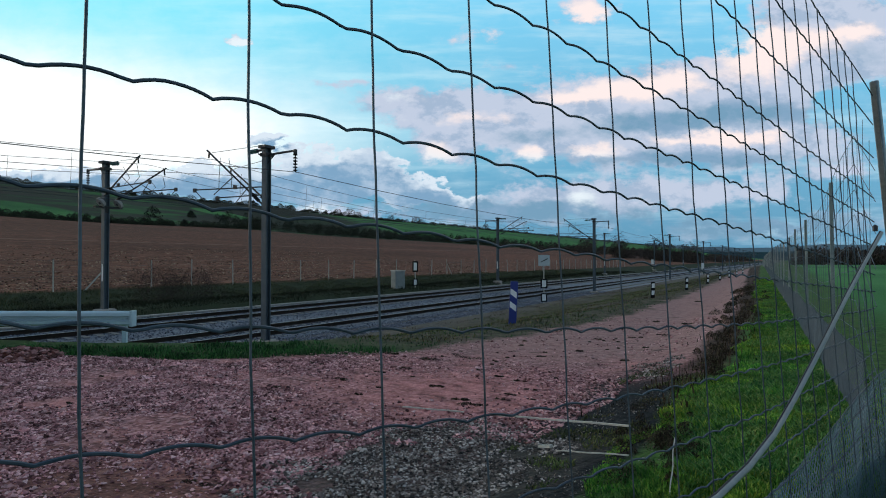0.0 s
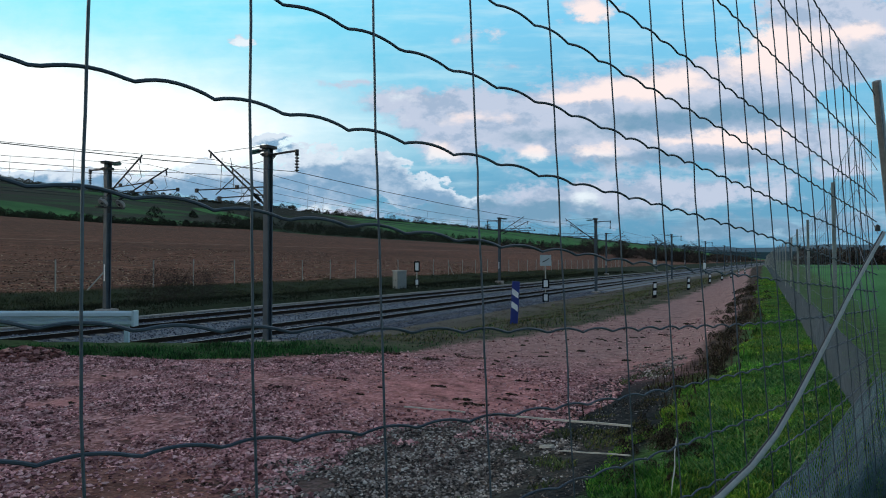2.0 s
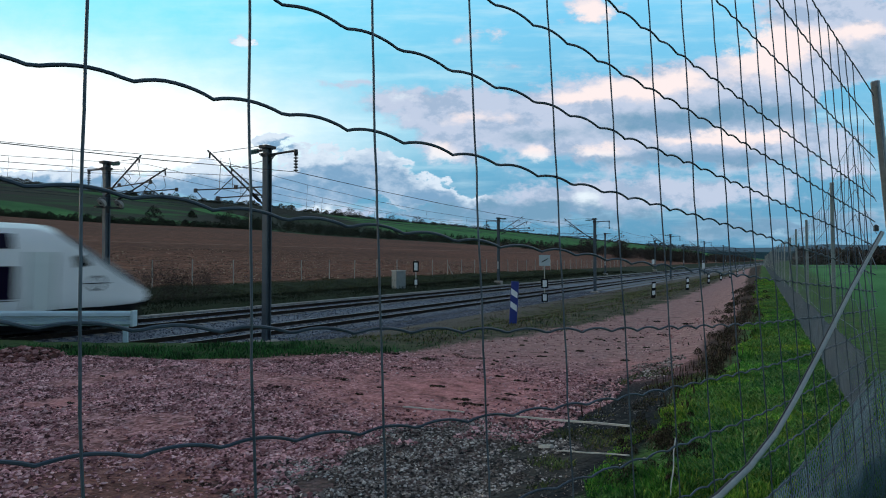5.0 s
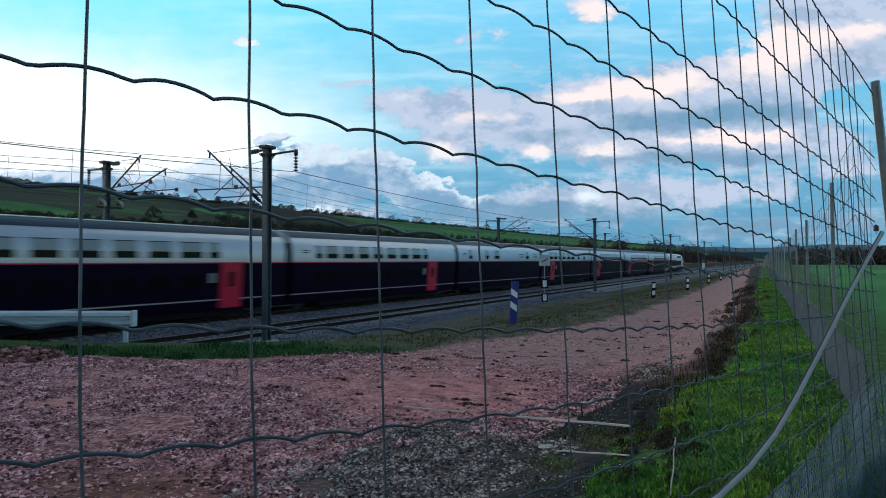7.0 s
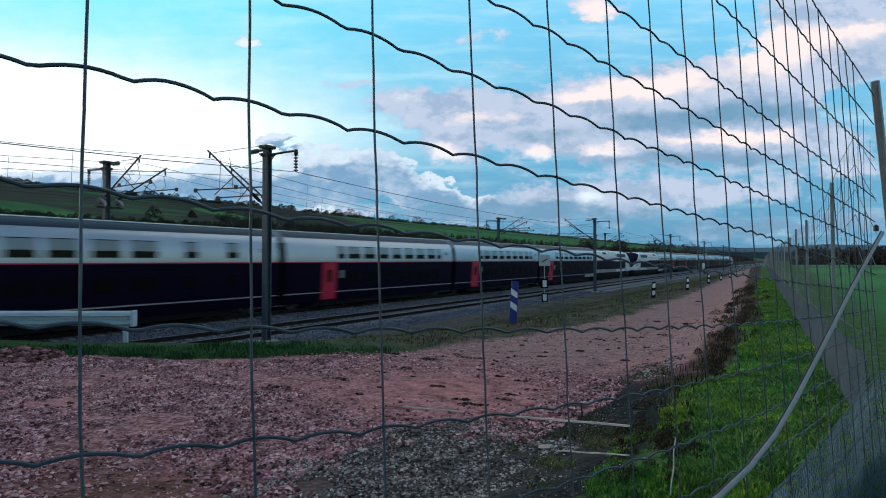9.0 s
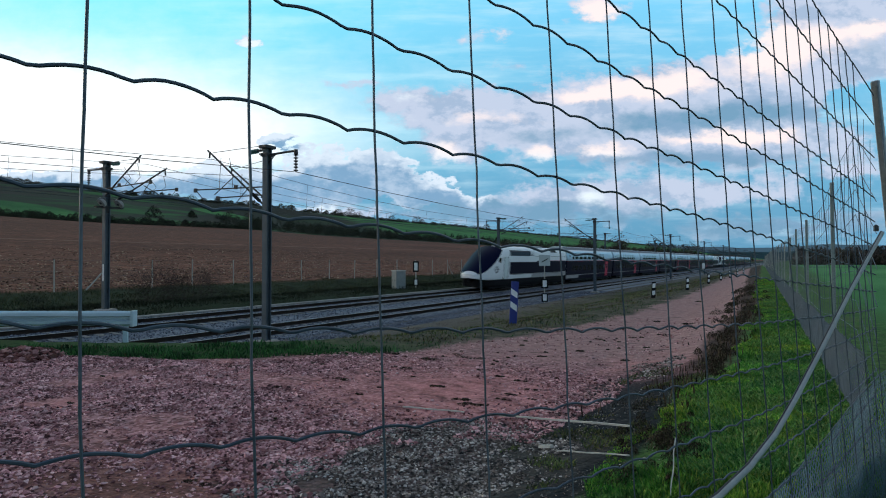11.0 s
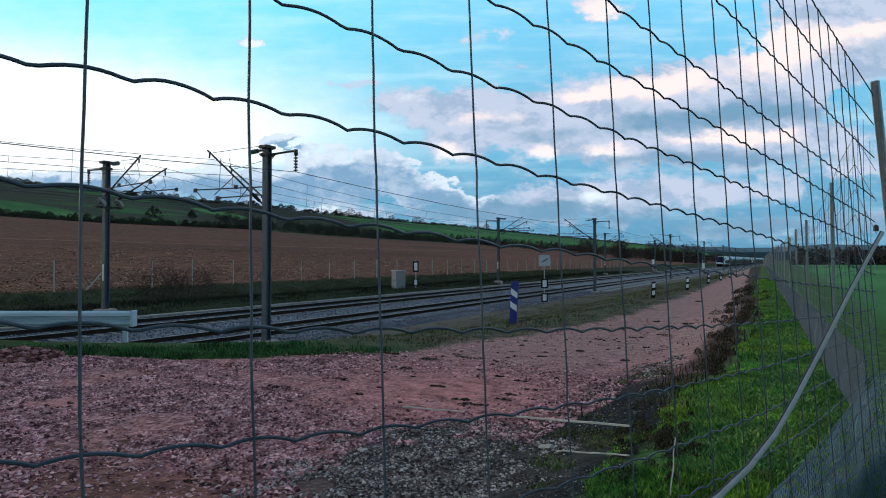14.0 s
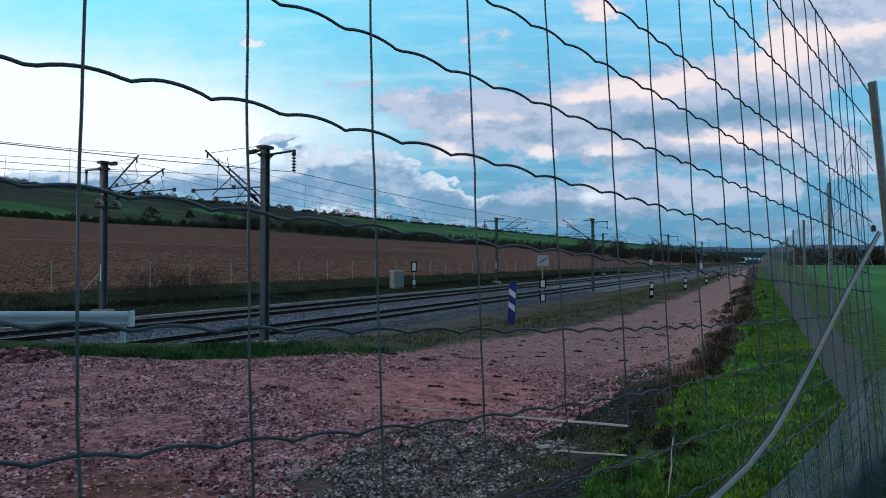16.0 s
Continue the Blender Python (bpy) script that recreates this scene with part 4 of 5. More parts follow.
        s.f = [(i, n + i, n + i + 1, i + 1) if h > 0 else (i, i + 1, n + i + 1, n + i) for i in range(n - 1)]
        s.f += [(0, n, 3 * n, 2 * n), (n - 1, 3 * n - 1, 4 * n - 1, 2 * n - 1)]
        s.f += [(i, i + 1, 2 * n + i + 1, 2 * n + i) for i in range(n - 1)] + [(n + i, 3 * n + i, 3 * n + i + 1, n + i + 1) for i in range(n - 1)]
        s.m = [0] * len(s.f)
        return part(name, s, mat, body, label)

    b = Build()
    b.loft(order([[(x * cab_half(0.7) * nar * 0.97, at(f + 0.25), z) for x, z in ((1.0, 1.0), (0.97, 0.5), (0.9, 0.34), (-0.9, 0.34), (-0.97, 0.5), (-1.0, 1.0))] for f, _, nar, _, _ in NOSE[1:]][:-1] + [[(x * 1.42, at(L), z) for x, z in ((1.0, 1.0), (0.97, 0.5), (0.9, 0.34), (-0.9, 0.34), (-0.97, 0.5), (-1.0, 1.0))]]))
    part("valance", b, M["black"], body, "black lower skirt and snow guard")
    for h in (1, -1):
        band("side_band", h, 5.6, L - 0.05, 1.45, 2.6, M["navy"], "dark navy side band")
        band("band_rise", h, 12.6, L - 0.05, 2.605, 2.70, M["navy"], "")
        band("red_line", h, 13.4, L - 0.05, 2.70, 2.735, M["red"], "thin dark red line")
        band("upper_band", h, 5.7, 10.9, 3.2, 3.72, M["navy"], "dark navy upper band")
        for i in range(4):
            band("grille_bar", h, 11.0, 11.9, 3.24 + 0.12 * i, 3.29 + 0.12 * i, M["box_grey"], "")
        band("seam", h, 12.0, L - 0.1, 3.17, 3.195, M["dark_steel"], "")
        band("roof_grille", h, 17.0, 18.8, 3.62, 3.86, M["black"], "dark roof grille")
        band("roof_seam", h, 12.0, 15.6, 3.80, 3.86, M["dark_steel"], "")
        band("lower_panel", h, 11.4, L - 0.05, 0.99, 1.37, M["stripe"], "dull grey lower panel")
        band("sill_line", h, 5.6, L - 0.05, 1.38, 1.42, M["dark_steel"], "", 0.016)
        band("cab_door", h, 4.3, 5.2, 1.0, 3.1, M["cab_door"], "pale cab door panel")
        for f in (4.26, 5.24):
            band("door_seam", h, f, f + 0.035, 1.0, 3.1, M["dark_steel"], "", 0.014)
        s = Build()
        pts = []
        for g in (0.025, -0.06):
            for f, z in ((3.0, 2.62), (3.55, 2.52), (3.68, 2.92), (3.3, 3.03)):
                pts.append((h * (1.425 + g), at(f), z))
        s.add(pts, [(0, 1, 2, 3), (4, 5, 1, 0), (5, 6, 2, 1), (6, 7, 3, 2), (7, 4, 0, 3)])
        part("side_window", s, M["pane"], body, "small dark cab side window")
        s = Build()
        s.tube([(h * 1.425, at(2.75) + 0.27 * math.cos(radians(a)), 1.92 + 0.27 * math.sin(radians(a))) for a in range(0, 375, 15)], 0.038, 6)
        s.tube([(h * 1.425, at(2.25), 1.92), (h * 1.44, at(3.35), 1.92)], 0.02, 5)
        part("emblem", s, M["dark_steel"], body, "plain dark ring emblem")
        s = Build()
        lo, hi = sorted((h * 0.5, h * 0.8))
        ya, yb = sorted((at(0.14), at(0.4)))
        s.box(lo, hi, ya, yb, 1.18, 1.32, bevel=0.02)
        part("headlight", s, M["white"], body, "pale headlight")
    b = Build()
    ya, yb = sorted((at(1.8), at(L - 0.3)))
    b.box(-1.15, 1.15, ya, yb, 0.2, 0.345)
    part("underframe", b, M["black"], body)
    b = Build()
    b.tube([(0, at(-0.25), 0.95), (0, at(0.6), 0.95)], 0.16, 10)
    part("coupler", b, M["black"], body)
    b = Build()
    ya, yb = sorted((at(12.5), at(16.0)))
    b.box(-0.6, 0.6, ya, yb, 4.0, 4.2, bevel=0.04)
    part("roof_hatch", b, M["roof"], body)
    for f in (5.0, 18.4):
        bogie(root, at(f))


M["screen"] = matt(glass_dark("blue_windscreen", (0.004, 0.006, 0.026), 0.35), 0.02)
M["cab_door"] = plain("cab_door_paint", (0.62, 0.68, 0.67), (0.70, 0.75, 0.74), 2.0, 0.45, 0.0, 0.03)


def trainset():
    root = new("train")
    power_car(root, 0.0, 1)
    y = -22.15
    for i in range(8):
        length = 21.85 if i in (0, 7) else 18.7
        coach(root, y, length, i >= 4, "galley" if i == 3 else "bar" if i == 4 else "seats", 1 if i == 0 else -1 if i == 7 else 0)
        y -= length
    power_car(root, -200.2, -1)
    return tagged(root, "double-deck high-speed train, pearl grey over navy, red doors", "train", "coupled trains")


front_train = trainset()
rear_train = copy_thing(front_train, Matrix())


def motions():
    lean = math.degrees(math.atan(0.0695))
    run = [(0.0, -545.0), (0.1, -537.8), (3.0, -328.4), (6.0, -111.8), (7.0, -39.2), (8.0, 32.6), (9.0, 104.6), (10.0, 176.1), (11.3, 269.0), (12.0, 319.1), (13.0, 390.6), (14.0, 462.1), (15.0, 533.6), (15.9, 598.0), (16.0, 605.1)]
    for ob, ahead in ((front_train, 200.4), (rear_train, 0.0)):
        walk(ob, [(t, pose(-24.8, y + ahead + 0.3, rail_z(-24.8), 0, lean, 0)) for t, y in run])
    walk(backdrop, [(t, pose(0, 0, 0, 0, 0, 29.76 - 0.075 * t)) for t in (0.0, 0.1, 4.0, 8.0, 12.0, 15.9, 16.0)])


# ---- lineside things ----
def field_fence():
    root = new("field_fence")
    root.location = (-41.0, 0, 0)
    rng = random.Random(2)
    for k in range(-3, 40):
        y = 15.4 + 4.1 * k if k >= 4 else 31.8 - 3.45 * (4 - k)
        z = ground_z(-41, y)
        b = Build()
        m = Matrix.Translation((0, y, z)) @ pose(0, 0, 0, rng.uniform(-1.5, 1.5), rng.uniform(-1.5, 1.5), 0)
        b.box(-0.035, 0.035, -0.035, 0.035, -0.3, 2.05, m, bevel=0.01)
        part("fence_post", b, M["pale_post"], root)
        if k in (2, 14):
            b = Build()
            b.tube([(0, y, z + 1.5), (0, y - 1.5 if k == 2 else y + 1.5, z - 0.1)], 0.05, 8)
            part("brace", b, M["pale_post"], root)
    for h in (0.25, 0.6, 0.95, 1.3, 1.65, 2.0):
        b = Build()
        b.tube([(0.06, 3.1 + 4.1 * k, ground_z(-41, 3.1 + 4.1 * k) + h) for k in range(0, 42)], 0.0035, 4)
        part("strand", b, M["wire"], root)
    return tagged(root, "pale concrete post and wire fence along a ploughed field", "fence")


M["pale_post"] = plain("pale_concrete", (0.30, 0.29, 0.26), (0.46, 0.45, 0.41), 2.0, 0.9, 0.0, 0.2)
field_fence()


def guardrail():
    """W-beam crash barrier ending beside the gravel."""
    root = new("guardrail")
    p0, p1 = Vector((-12.02, 7.87, 0)), Vector((-16.0, 5.6, 0))
    root.location = (p0.x, p0.y, -0.55)
    d = (p1 - p0)
    L = d.length
    d.normalize()
    out = Vector((-d.y, d.x, 0))
    if out.dot(-p0) < 0:
        out = -out
    prof = [(0.0, -0.155), (0.035, -0.150), (0.08, -0.11), (0.085, -0.05), (-0.055, -0.03), (-0.055, 0.03), (0.085, 0.05), (0.08, 0.11), (0.035, 0.150), (0.0, 0.155)]
    b = Build()
    rings = []
    for i in range(8):
        s = L * i / 7
        c = d * s
        rings.append([c + out * (q * 0.9) + Vector((0, 0, 0.92 + h)) for q, h in prof] + [c + out * (q * 0.9 - 0.006) + Vector((0, 0, 0.92 + h)) for q, h in reversed(prof)])
    b.loft(rings)
    part("beam", b, M["galv_light"], root, "galvanised corrugated beam")
    b = Build()
    m = Matrix.Translation(-d * 0.02 + Vector((0, 0, 0.92))) @ pose(0, 0, 0, 0, 0, math.degrees(math.atan2(d.y, d.x)))
    b.box(-0.03, 0.03, -0.10, 0.10, -0.165, 0.165, m, bevel=0.01)
    part("end_cap", b, M["galv_light"], root)
    for s in (0.18, 4.2):
        b = Build()
        c = d * s - out * 0.06
        b.box(-0.05, 0.05, -0.03, 0.03, -0.6, 1.02, Matrix.Translation(c) @ pose(0, 0, 0, 0, 0, math.degrees(math.atan2(d.y, d.x))), bevel=0.006)
        part("post", b, M["galv_light"], root)
    return tagged(root, "light grey galvanised crash barrier beside the gravel", "guardrail")


M["galv_light"] = plain("bright_galvanised", (0.34, 0.47, 0.55), (0.50, 0.63, 0.70), 1.2, 0.5, 0.1, 0.05, stretch=(1, 1, 3))
guardrail()


def striped_board():
    root = new("marker_board")
    root.matrix_world = pose(-6.15, 14.3, ground_z(-6.15, 14.3) + 0.02, 0, 3, 24)
    b = Build()
    b.box(-0.098, 0.098, -0.02, 0.02, -0.05, 1.03, bevel=0.012)
    part("board", b, M["blue"], root, "blue plastic board")
    for z in (0.30, 0.63):
        s = Build()
        s.add([(-0.088, -0.024, z + 0.08), (0.078, -0.024, z - 0.03), (0.078, -0.024, z + 0.12), (-0.088, -0.024, z + 0.23), (-0.088, -0.018, z + 0.08), (0.078, -0.018, z - 0.03), (0.078, -0.018, z + 0.12), (-0.088, -0.018, z + 0.23)], [(0, 1, 2, 3), (4, 0, 3, 7), (1, 5, 6, 2), (7, 3, 2, 6), (4, 5, 1, 0)])
        part("stripe", s, M["white"], root, "white slanting band")
    return tagged(root, "blue marker board with two white slanting bands", "marker board")


striped_board()


def delineator():
    root = new("delineator")
    b = Build()
    b.box(-0.085, 0.085, -0.03, 0.03, -0.1, 0.68, bevel=0.02)
    part("board", b, M["black"], root)
    for z in (0.12, 0.42):
        s = Build()
        s.add([(-0.06, -0.034, z), (0.06, -0.034, z + 0.02), (0.06, -0.034, z + 0.2), (-0.06, -0.034, z + 0.18), (-0.06, -0.02, z), (0.06, -0.02, z + 0.02), (0.06, -0.02, z + 0.2), (-0.06, -0.02, z + 0.18)], [(0, 1, 2, 3), (4, 5, 1, 0), (5, 6, 2, 1), (6, 7, 3, 2), (7, 4, 0, 3)])
        part("reflector", s, M["white"], root, "white reflector")
    return tagged(root, "black delineator post with two white reflectors on the verge", "delineator", "delineators along the track")


first = delineator()
first.matrix_world = pose(-5.09, 26.75, ground_z(-5.09, 26.75), 0, 2, 26)
for y in (34.1, 43.5, 51.5, 59.5, 68.0, 77.0):
    copy_thing(first, pose(-4.78, y, ground_z(-4.78, y), 0, random.uniform(-4, 4), 26))


def cabinet():
    root = new("relay_cabinet")
    root.matrix_world = pose(-29.4, 43.6, -1.05, 0, 0, -28)
    b = Build()
    b.box(-0.45, 0.45, -0.45, 0.45, -0.1, 1.66, bevel=0.03)
    part("body", b, M["box_grey"], root)
    b = Build()
    b.box(-0.5, 0.5, -0.5, 0.5, 1.66, 1.74, bevel=0.03)
    part("lid", b, M["pale_post"], root, "pale flat lid")
    for x in (-0.4, 0.02):
        b = Build()
        b.box(x, x + 0.38, -0.462, -0.445, 0.08, 1.55, bevel=0.006)
        d = part("door", b, M["box_grey"], root)
        h = Build()
        h.tube([(x + 0.19, -0.48, 0.8), (x + 0.19, -0.48, 0.95)], 0.015, 6)
        part("handle", h, M["dark_steel"], d)
    b = Build()
    b.box(-0.6, 0.6, -0.6, 0.6, -0.25, -0.02)
    part("plinth", b, M["concrete"], root)
    return tagged(root, "grey metal relay cabinet with a pale lid beside the track", "cabinet")


cabinet()


def post_sign(x, y, z, turn, plates, height, label):
    """A slim post with framed plates: (height, width, tall, frame material, face material)."""
    root = new("signal_post")
    root.matrix_world = pose(x, y, z, 0, 0, turn)
    b = Build()
    b.tube([(0, 0, -0.3), (0, 0, height)], 0.045, 8)
    part("post", b, M["pale_post"], root)
    for h, w, t, fm, face in plates:
        b = Build()
        b.box(-w / 2, w / 2, -0.09, -0.045, h - t / 2, h + t / 2, bevel=0.02)
        p = part("plate", b, M[fm], root)
        b = Build()
        k = 0.72 if fm == "black" else 0.96
        b.box(-w / 2 * k * 0.8, w / 2 * k * 0.8, -0.097, -0.088, h - t / 2 * k, h + t / 2 * k)
        part("face", b, M[face], p)
    return tagged(root, label, "sign")


post_sign(-28.9, 45.6, -1.0, 32, [(2.0, 0.5, 0.95, "black", "white"), (0.62, 0.42, 0.62, "black", "white")], 2.4, "post with black-framed white plates beside the rails")
M["pale_panel"] = plain("pale_sheet_panel", (0.42, 0.47, 0.48), (0.52, 0.57, 0.58), 2.0, 0.5, 0.1, 0.05)
s = post_sign(-16.7, 45.0, -1.75, 32, [(1.5, 0.55, 0.72, "black", "white"), (0.42, 0.5, 0.66, "black", "white")], 3.1, "slim post with a grey panel and small white plates")
b = Build()
b.box(-0.44, 0.44, -0.07, -0.045, 2.88, 3.72, bevel=0.01)
p = part("panel", b, M["pale_panel"], s, "grey square panel seen on edge")
b = Build()
b.box(-0.3, 0.3, -0.078, -0.069, -0.03, 0.03, pose(0.02, 0, 3.3, 0, -28, 0))
part("bar", b, M["black"], p, "dark slanting bar")
post_sign(-28.6, 150.0, -0.9, 32, [(2.0, 0.6, 1.1, "white", "white")], 2.6, "distant post with a white plate beside the track")
post_sign(-16.6, 142.0, -1.7, 32, [(2.0, 0.6, 1.2, "white", "white")], 2.6, "distant post with a white plate beside the track")


def lath(p, q, w, h, label, mat="pale_wood"):
    p, q = Vector(p), Vector(q)
    ob_b = Build()
    mid, d = (p + q) / 2, (q - p)
    m = d.to_track_quat("X", "Z").to_matrix().to_4x4()
    n = 8
    rings = []
    for i in range(n + 1):
        s = d.length * (i / n - 0.5)
        k = 0.003 * math.sin(i * 1.3)
        rings.append([m @ Vector((s, y + k, z + k * 0.3)) for y, z in ((-w, 0), (w, 0), (w * 0.9, h), (-w * 0.9, h))])
    ob_b.loft(rings)
    ob = part("wooden_lath", ob_b, M[mat])
    ob.location = mid
    return tagged(ob, label, "lath")


M["pale_wood"] = plain("weathered_lath", (0.30, 0.29, 0.26), (0.56, 0.54, 0.49), 4.0, 0.85, 0.0, 0.3, stretch=(0.3, 3, 3))
gz = ground_z
lath((-3.66, 5.52, gz(-3.66, 5.52) + 0.012), (-2.92, 5.53, gz(-2.92, 5.53) + 0.02), 0.009, 0.012, "weathered pale lath half sunk in the gravel")
lath((-2.54, 5.57, gz(-2.54, 5.57) + 0.02), (-1.14, 5.04, gz(-1.14, 5.04) + 0.05), 0.012, 0.014, "long weathered pale lath lying on the ground")
lath((-1.59, 4.57, gz(-1.59, 4.57) + 0.02), (-0.95, 4.15, gz(-0.95, 4.15) + 0.05), 0.007, 0.008, "thin pale stick lying among the weeds")
lath((-1.78, 4.69, gz(-1.78, 4.69) + 0.03), (-1.66, 4.64, gz(-1.66, 4.64) + 0.035), 0.022, 0.02, "short pale chip of wood")
lath((-0.57, 3.43, gz(-0.57, 3.43) + 0.0), (-0.59, 3.71, gz(-0.59, 3.71) + 0.24), 0.0035, 0.005, "thin pale stalk leaning in the grass")


# ---- loose ground cover ----
def stuff(name, verts, faces, mat, label, category):
    me = bpy.data.meshes.new(name)
    me.from_pydata(verts, [], faces)
    me.materials.append(mat)
    return tagged(new(name, me), label, category, kind="stuff")


def stones(name, spots, mat, label, rng):
    verts, faces = [], []
    for x, y, z, r in spots:
        n = len(verts)
        a = rng.uniform(0, 6.3)
        ca, sa = math.cos(a), math.sin(a)
        fl = rng.uniform(0.45, 0.8)
        for px, py, pz in ((1, 0, 0), (-1, 0.2, 0), (0.1, 0.8, 0), (-0.1, -0.8, 0.1), (0.3, 0.2, 0.8), (-0.35, -0.1, 0.7), (0, 0, -0.8)):
            px, py, pz = [c + rng.uniform(-0.25, 0.25) for c in (px, py, pz)]
            verts.append((x + r * (px * ca - py * sa), y + r * (px * sa + py * ca), z + r * pz * fl))
        faces += [tuple(n + i for i in q) for q in ((0, 2, 4), (4, 2, 5), (2, 1, 5), (5, 1, 3), (4, 5, 3), (0, 4, 3), (0, 6, 2), (2, 6, 1), (1, 6, 3), (3, 6, 0))]
    return stuff(name, verts, faces, mat, label, "gravel")


def left_edge(y):
    return -3.0 - 16.0 / max(y - 3.5, 0.9) - 0.04 * max(y - 16, 0)


def right_edge(y):
    """Where the verge's grass begins."""
    return -1.0 + 0.32 * smooth01(6.6, 7.8, y) - 0.038 * max(y - 15, 0)


def in_view(x, y, margin=2.0):
    """Whether a spot lies in the wedge of ground before the fence."""
    f = -x * math.sin(A) + y * math.cos(A)
    s = x * math.cos(A) + y * math.sin(A)
    return f > 2.2 and abs(s) < f * 0.74 + margin * 0.3


def scatter(rng, n, x0, x1, y0, y1, keep):
    out = []
    while len(out) < n:
        x, y = rng.uniform(x0, x1), y0 + (y1 - y0) * rng.random() ** 1.6
        if in_view(x, y) and keep(x, y):
            out.append((x, y))
    return out


M["red_stone"] = varied("reddish_stone", [(0.05, 0.022, 0.023), (0.27, 0.12, 0.125), (0.48, 0.24, 0.245), (0.62, 0.355, 0.355), (0.75, 0.51, 0.50)], 0.9)
M["rubble"] = matt(varied("dark_red_rubble", [(0.03, 0.012, 0.011), (0.12, 0.045, 0.040), (0.30, 0.13, 0.12), (0.50, 0.30, 0.29)], 0.9))
M["clod"] = matt(varied("field_clod", [(0.03, 0.014, 0.010), (0.09, 0.042, 0.030), (0.20, 0.105, 0.072), (0.36, 0.23, 0.15), (0.55, 0.41, 0.29)], 0.95))
M["grey_stone"] = varied("grey_stone", [(0.035, 0.032, 0.032), (0.12, 0.10, 0.09), (0.24, 0.195, 0.172), (0.40, 0.34, 0.305), (0.68, 0.62, 0.57)], 0.9)
M["ballast_chip"] = varied("ballast_chip", [(0.035, 0.04, 0.055), (0.09, 0.10, 0.13), (0.17, 0.185, 0.225), (0.34, 0.355, 0.40)], 0.9)
M["blade"] = varied("grass_blade", [(0.022, 0.08, 0.026), (0.052, 0.17, 0.046), (0.09, 0.24, 0.066), (0.135, 0.30, 0.09), (0.27, 0.33, 0.13)], 0.7, scale=1.6, grain=0.05)
M["tussock"] = varied("grass_tussock", [(0.022, 0.08, 0.028), (0.055, 0.17, 0.045), (0.10, 0.26, 0.065), (0.16, 0.32, 0.09), (0.27, 0.31, 0.12)], 0.7, scale=1.6, grain=0.05)
M["strip"] = varied("strip_grass", [(0.008, 0.032, 0.012), (0.018, 0.072, 0.022), (0.034, 0.125, 0.034), (0.06, 0.19, 0.05)], 0.7, scale=1.6, grain=0.05)
M["dry_stem"] = varied("dry_stem", [(0.02, 0.015, 0.01), (0.05, 0.035, 0.022), (0.1, 0.07, 0.045), (0.16, 0.12, 0.075)], 0.9, grain=0.05)
M["olive"] = matt(varied("olive_grass", [(0.016, 0.024, 0.011), (0.04, 0.055, 0.022), (0.075, 0.09, 0.034), (0.10, 0.08, 0.045)], 0.9, grain=0.05))
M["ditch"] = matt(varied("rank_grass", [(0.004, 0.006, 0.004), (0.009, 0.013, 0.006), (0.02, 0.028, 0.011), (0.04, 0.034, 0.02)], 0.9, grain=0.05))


def patchy(m, scale, dark, light):
    """Broad patches of tone over loose growth."""
    n, l, s = shader(m)
    src = s.inputs["Base Color"].links[0].from_socket
    c = ramp(m, tex(m, scale, 4).outputs[0], [(0.36, dark), (0.62, light)])
    l.new(mix(m, 1.0, src, c, "MULTIPLY"), s.inputs["Base Color"])


patchy(M["blade"], 1.3, (0.75, 0.82, 0.7), (1.75, 1.7, 1.2))
patchy(M["blade"], 4.0, (0.45, 0.5, 0.45), (1.4, 1.4, 1.0))
patchy(M["blade"], 11.0, (0.6, 0.65, 0.65), (1.4, 1.35, 1.2))
patchy(M["blade"], 0.8, (1.45, 1.0, 0.7), (0.9, 1.08, 1.0))
patchy(M["strip"], 2.2, (0.45, 0.5, 0.5), (1.5, 1.5, 1.3))
patchy(M["ballast_chip"], 0.5, (0.75, 0.75, 0.8), (1.25, 1.25, 1.25))
patchy(M["tussock"], 1.1, (0.6, 0.75, 0.7), (1.4, 1.3, 1.0))
patchy(M["red_stone"], 3.2, (0.6, 0.55, 0.55), (1.5, 1.48, 1.48))
patchy(M["grey_stone"], 5.0, (0.45, 0.42, 0.41), (1.3, 1.3, 1.3))
for key in ("red_stone", "grey_stone", "ballast_chip", "blade", "tussock", "strip", "dry_stem"):
    matt(M[key])
M["moss"] = varied("low_weed", [(0.025, 0.035, 0.014), (0.075, 0.115, 0.028), (0.15, 0.20, 0.05), (0.24, 0.22, 0.085)], 0.8, grain=0.05)


patchy(M["moss"], 0.7, (1.0, 0.62, 0.7), (0.85, 1.05, 0.9))
patchy(M["moss"], 2.6, (0.35, 0.35, 0.4), (1.35, 1.35, 1.2))


def gravel_stones():
    rng = random.Random(11)

    def on_gravel(x, y):
        return left_edge(y) < x + 0.6 * nz(x, y, 1.2, 4) and x < right_edge(y) - 0.85 + 0.6 * nz(x, y, 1.3, 6)

    spots = []
